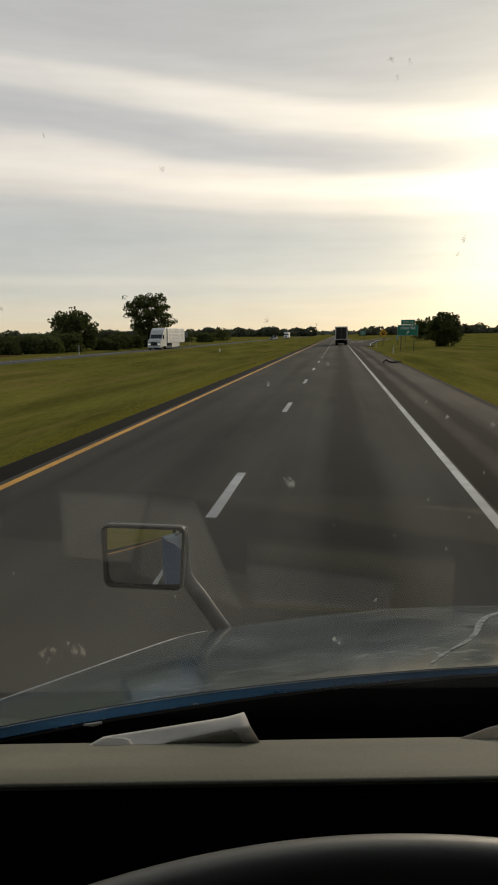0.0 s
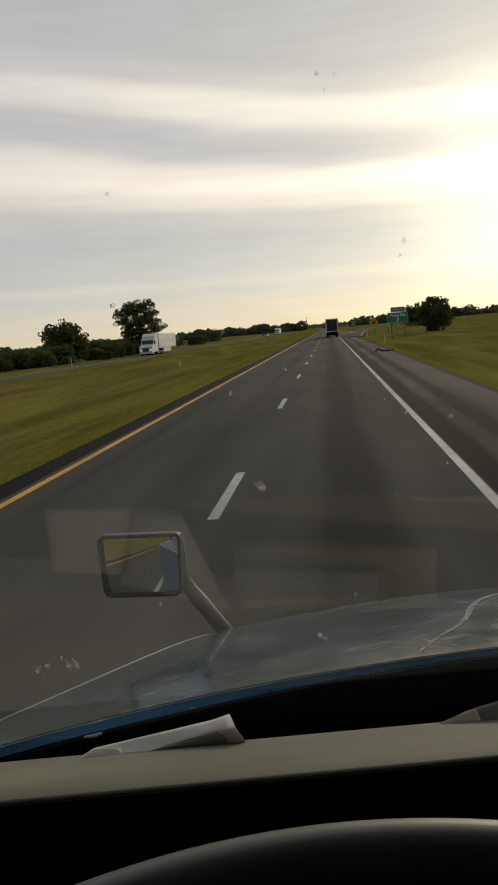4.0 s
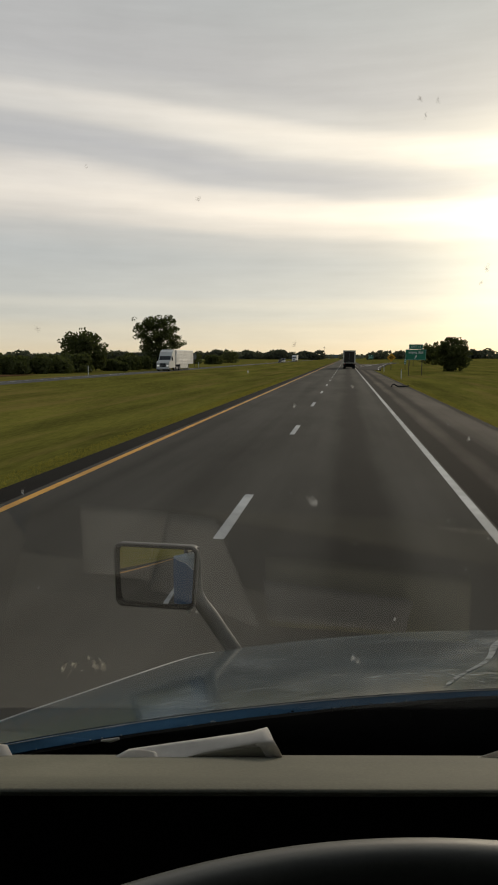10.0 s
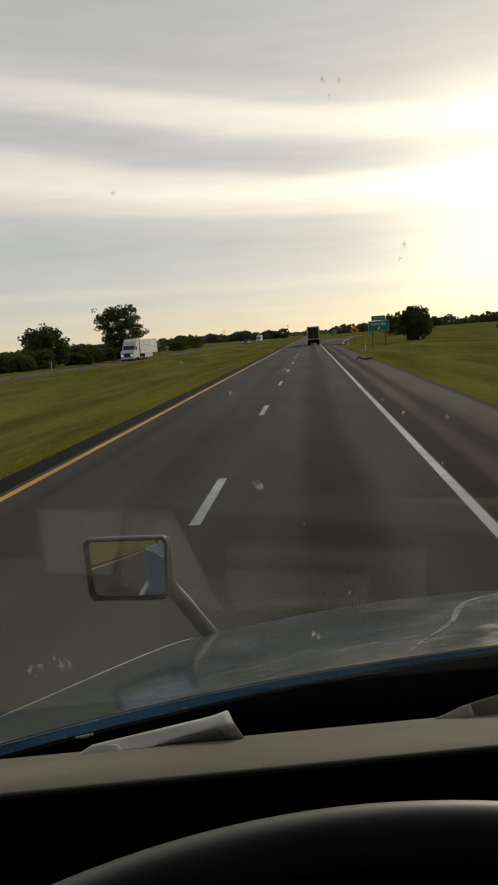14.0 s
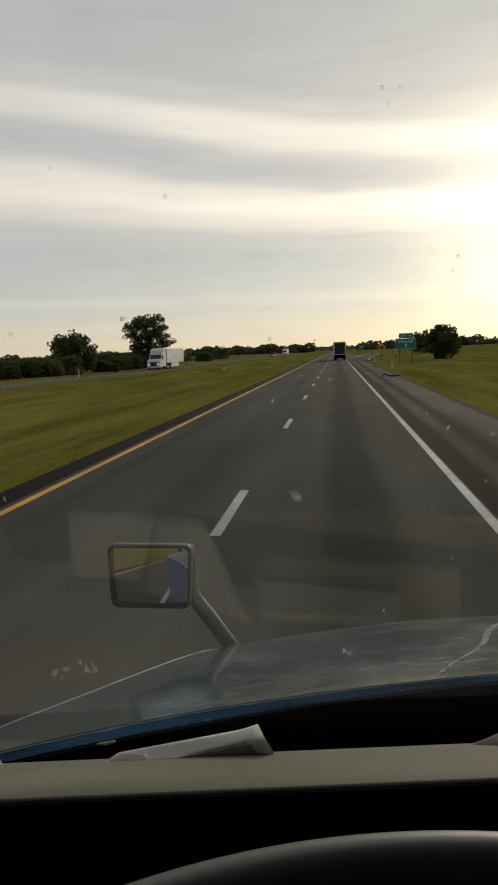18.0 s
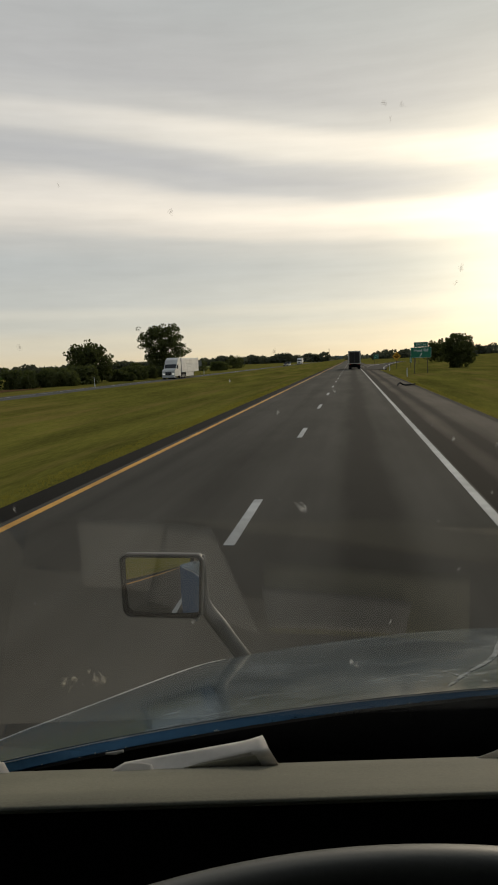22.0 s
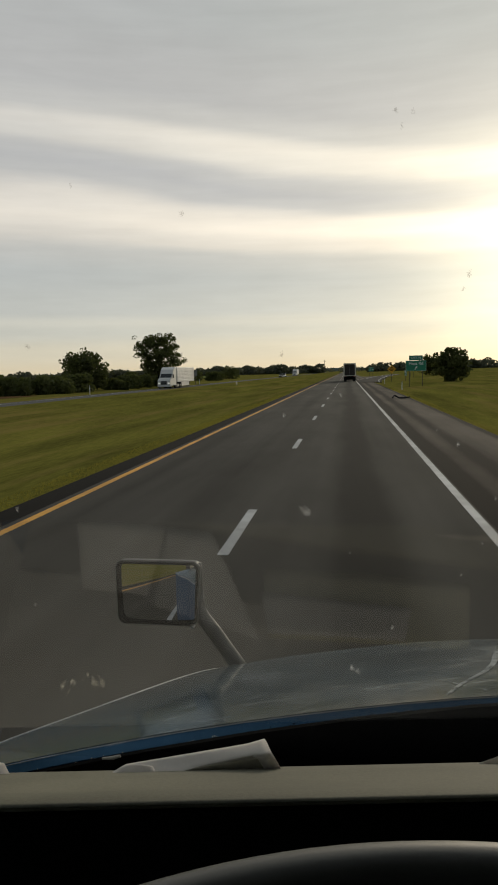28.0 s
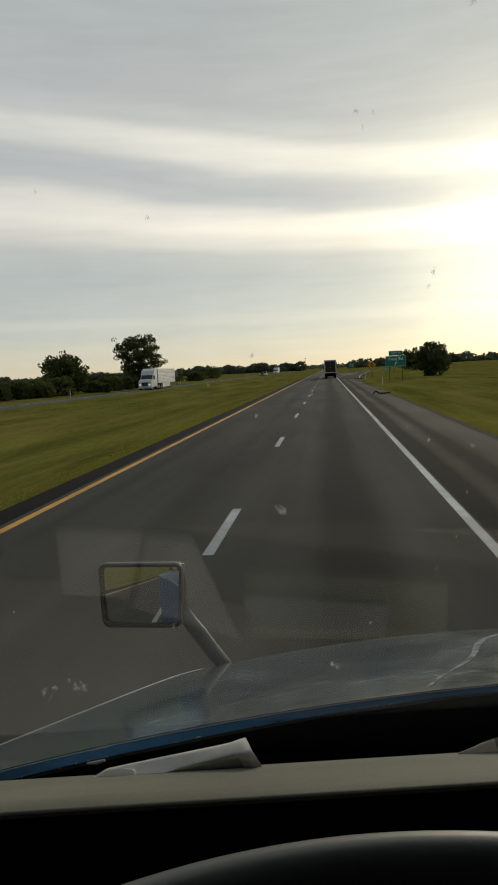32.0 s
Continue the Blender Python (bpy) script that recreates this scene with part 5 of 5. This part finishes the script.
car(pose(-31.8, 330, -0.25), CAR_DARK, "dark car with lit headlamps on the far carriageway", 1.5)
car(pose(-31.8, 346, -0.25), CAB_WHITE, "white van with lit headlamps on the far carriageway", 2.0)


# ---- signs ----
def board(parent, name, w, h, z, mat, rim_mat=None, y=0.0):
    bm = ring_loft(bmesh.new(), [[(px, yy, z + py) for px, py in round_rect(w / 2, h / 2, 0.06)] for yy in (y, y + 0.02)], Matrix.Identity(4))
    ob = part(name, bm, mat, parent)
    if rim_mat:
        rim = bmesh.new()
        outer, inner = round_rect(w / 2 - 0.03, h / 2 - 0.03, 0.05), round_rect(w / 2 - 0.055, h / 2 - 0.055, 0.04)
        a, b = [rim.verts.new((px, y - 0.004, z + py)) for px, py in outer], [rim.verts.new((px, y - 0.004, z + py)) for px, py in inner]
        for k in range(len(a)):
            rim.faces.new((a[k], a[(k + 1) % len(a)], b[(k + 1) % len(a)], b[k]))
        part("border", rim, rim_mat, ob)
    return ob


def words(parent, text, size, x, z, mat, y=-0.008):
    curve = bpy.data.curves.new("lettering", "FONT")
    curve.body, curve.size, curve.align_x, curve.align_y, curve.extrude, curve.offset = text, size, "CENTER", "CENTER", 0.002, size * 0.012
    loose = bpy.data.objects.new("lettering", curve)
    scene.collection.objects.link(loose)
    me = bpy.data.meshes.new_from_object(loose.evaluated_get(bpy.context.evaluated_depsgraph_get()))
    bpy.data.objects.remove(loose)
    ob = new("lettering", me)
    me.materials.clear()
    me.materials.append(mat)
    ob.parent = parent
    ob.matrix_local = pose(x, y, z, 90, 0, 0)
    return ob


def arrow(parent, x, z, size, mat, angle=45):
    bm = bmesh.new()
    pts = [(-0.5, -0.09), (0.05, -0.09), (0.05, -0.3), (0.5, 0.0), (0.05, 0.3), (0.05, 0.09), (-0.5, 0.09)]
    c, s = math.cos(radians(angle)), math.sin(radians(angle))
    bm.faces.new([bm.verts.new((x + size * (c * a - s * b), -0.008, z + size * (s * a + c * b))) for a, b in pts])
    return part("arrow", bm, mat, parent)


def posts(parent, xs, top, y=0.03):
    for x in xs:
        part("post", boxed(x - 0.05, x + 0.05, y, y + 0.09, -0.4, top), RUST_POST, parent)


guide = thing("exit_guide_sign", at(10.2, 104), "green exit sign with white lettering on two posts", "road sign")
big = board(guide, "panel", 3.0, 1.55, 3.1, SIGN_GREEN, SIGN_WHITE)
words(big, "Hext Rd", 0.62, 0.0, 3.42, SIGN_WHITE)
arrow(big, 0.0, 2.78, 0.6, SIGN_WHITE, 60)
tab = board(guide, "exit_tab", 2.0, 0.72, 4.27, SIGN_GREEN, SIGN_WHITE)
words(tab, "EXIT 14", 0.42, 0.0, 4.27, SIGN_WHITE)
posts(guide, (-0.95, 0.95), 4.5)

warn = thing("exit_speed_sign", at(9.6, 150), "yellow diamond warning sign beside the exit ramp", "road sign")
diamond = bmesh.new()
pts = [(0, 0.95), (-0.95, 0), (0, -0.95), (0.95, 0)]
ring_loft(diamond, [[(x, y, 2.7 + z) for x, z in pts] for y in (0.0, 0.02)], Matrix.Identity(4))
dia = part("panel", diamond, SIGN_YELLOW, warn)
for z, w in ((2.98, 0.6), (2.7, 1.0), (2.42, 0.6)):
    part("legend_bar", boxed(-w / 2, w / 2, -0.012, -0.004, z - 0.08, z + 0.08), SOOT, dia)
posts(warn, (0.0,), 3.3)

speed = thing("exit_speed_sign", at(19.0, 205), "yellow advisory speed sign on two posts beside the ramp", "road sign")
panel = board(speed, "panel", 1.6, 1.9, 2.9, SIGN_YELLOW, SOOT)
part("legend_bar", boxed(-0.5, 0.5, -0.012, -0.004, 3.3, 3.55), SOOT, panel)
words(panel, "40", 0.8, 0.0, 2.6, SOOT)
posts(speed, (-0.5, 0.5), 3.6)

gore_sign = thing("gore_exit_sign", at(9.4, 268), "green gore sign with white lettering and arrow", "road sign")
panel = board(gore_sign, "panel", 1.9, 1.6, 2.9, SIGN_GREEN, SIGN_WHITE)
words(panel, "EXIT", 0.5, 0.0, 3.3, SIGN_WHITE)
words(panel, "14", 0.6, -0.4, 2.65, SIGN_WHITE)
arrow(panel, 0.45, 2.65, 0.55, SIGN_WHITE)
posts(gore_sign, (-0.6, 0.6), 3.5)

back = thing("road_sign", at(-39.5, 172), "bare grey back of a road sign for the far carriageway", "road sign")
board(back, "panel", 2.6, 1.5, 2.6, SIGN_BACK)
posts(back, (-0.8, 0.8), 3.3)
marker = thing("mile_marker", at(12.4, 148), "tall narrow green mile marker on a thin post", "road sign")
plate = board(marker, "panel", 0.46, 1.2, 1.75, SIGN_GREEN, SIGN_WHITE)
for z in (2.1, 1.75, 1.4):
    part("legend_bar", boxed(-0.12, 0.12, -0.012, -0.004, z - 0.1, z + 0.1), SIGN_WHITE, plate)
posts(marker, (0.0,), 2.3)
post = thing("delineator_post", at(6.6, 84), "thin pale roadside delineator post", "post", "delineator posts")
part("stake", boxed(-0.05, 0.05, -0.02, 0.02, -0.3, 1.05, 0.008), SIGN_WHITE, post)
part("reflector", boxed(-0.045, 0.045, -0.03, -0.021, 0.85, 0.98, 0.003), STEEL, post)
for x, y in ((6.6, 122), (-37.2, 95), (-37.2, 170)):
    copy_thing(post, at(x, y))

# a strip of shed tyre tread on the shoulder
bm = bmesh.new()
rows = []
for k in range(15):
    f = k / 14
    x, y = -0.75 + 1.5 * f, 0.22 * math.sin(f * 5.2) + 0.1 * f
    z = 0.07 + 0.2 * max(0.0, math.sin(f * 7.0)) * (1 - f * 0.5)
    rows.append([(x, y - 0.11, z + 0.03 * math.sin(f * 9)), (x, y, z + 0.035), (x, y + 0.11, z)])
slab(bm, rows, (0, 0, -0.07))
scrap = part("tyre_tread_scrap", bm, TYRE, None, "curled strip of shed black tyre tread on the shoulder")
tagged(scrap, category="debris")
scrap.matrix_world = pose(4.3, 56, 0.01, 0, 0, 25)

# far wooden pole ahead
pole = thing("utility_pole", at(-22, 690), "thin far utility pole beside the road", "pole")
part("pole_shaft", rod(bmesh.new(), (0, 0, -0.5), (0, 0, 13), 0.25, 0.18, 8), RUST_POST, pole)
part("crossarm", boxed(-1.2, 1.2, -0.1, 0.1, 12.0, 12.25), RUST_POST, pole)
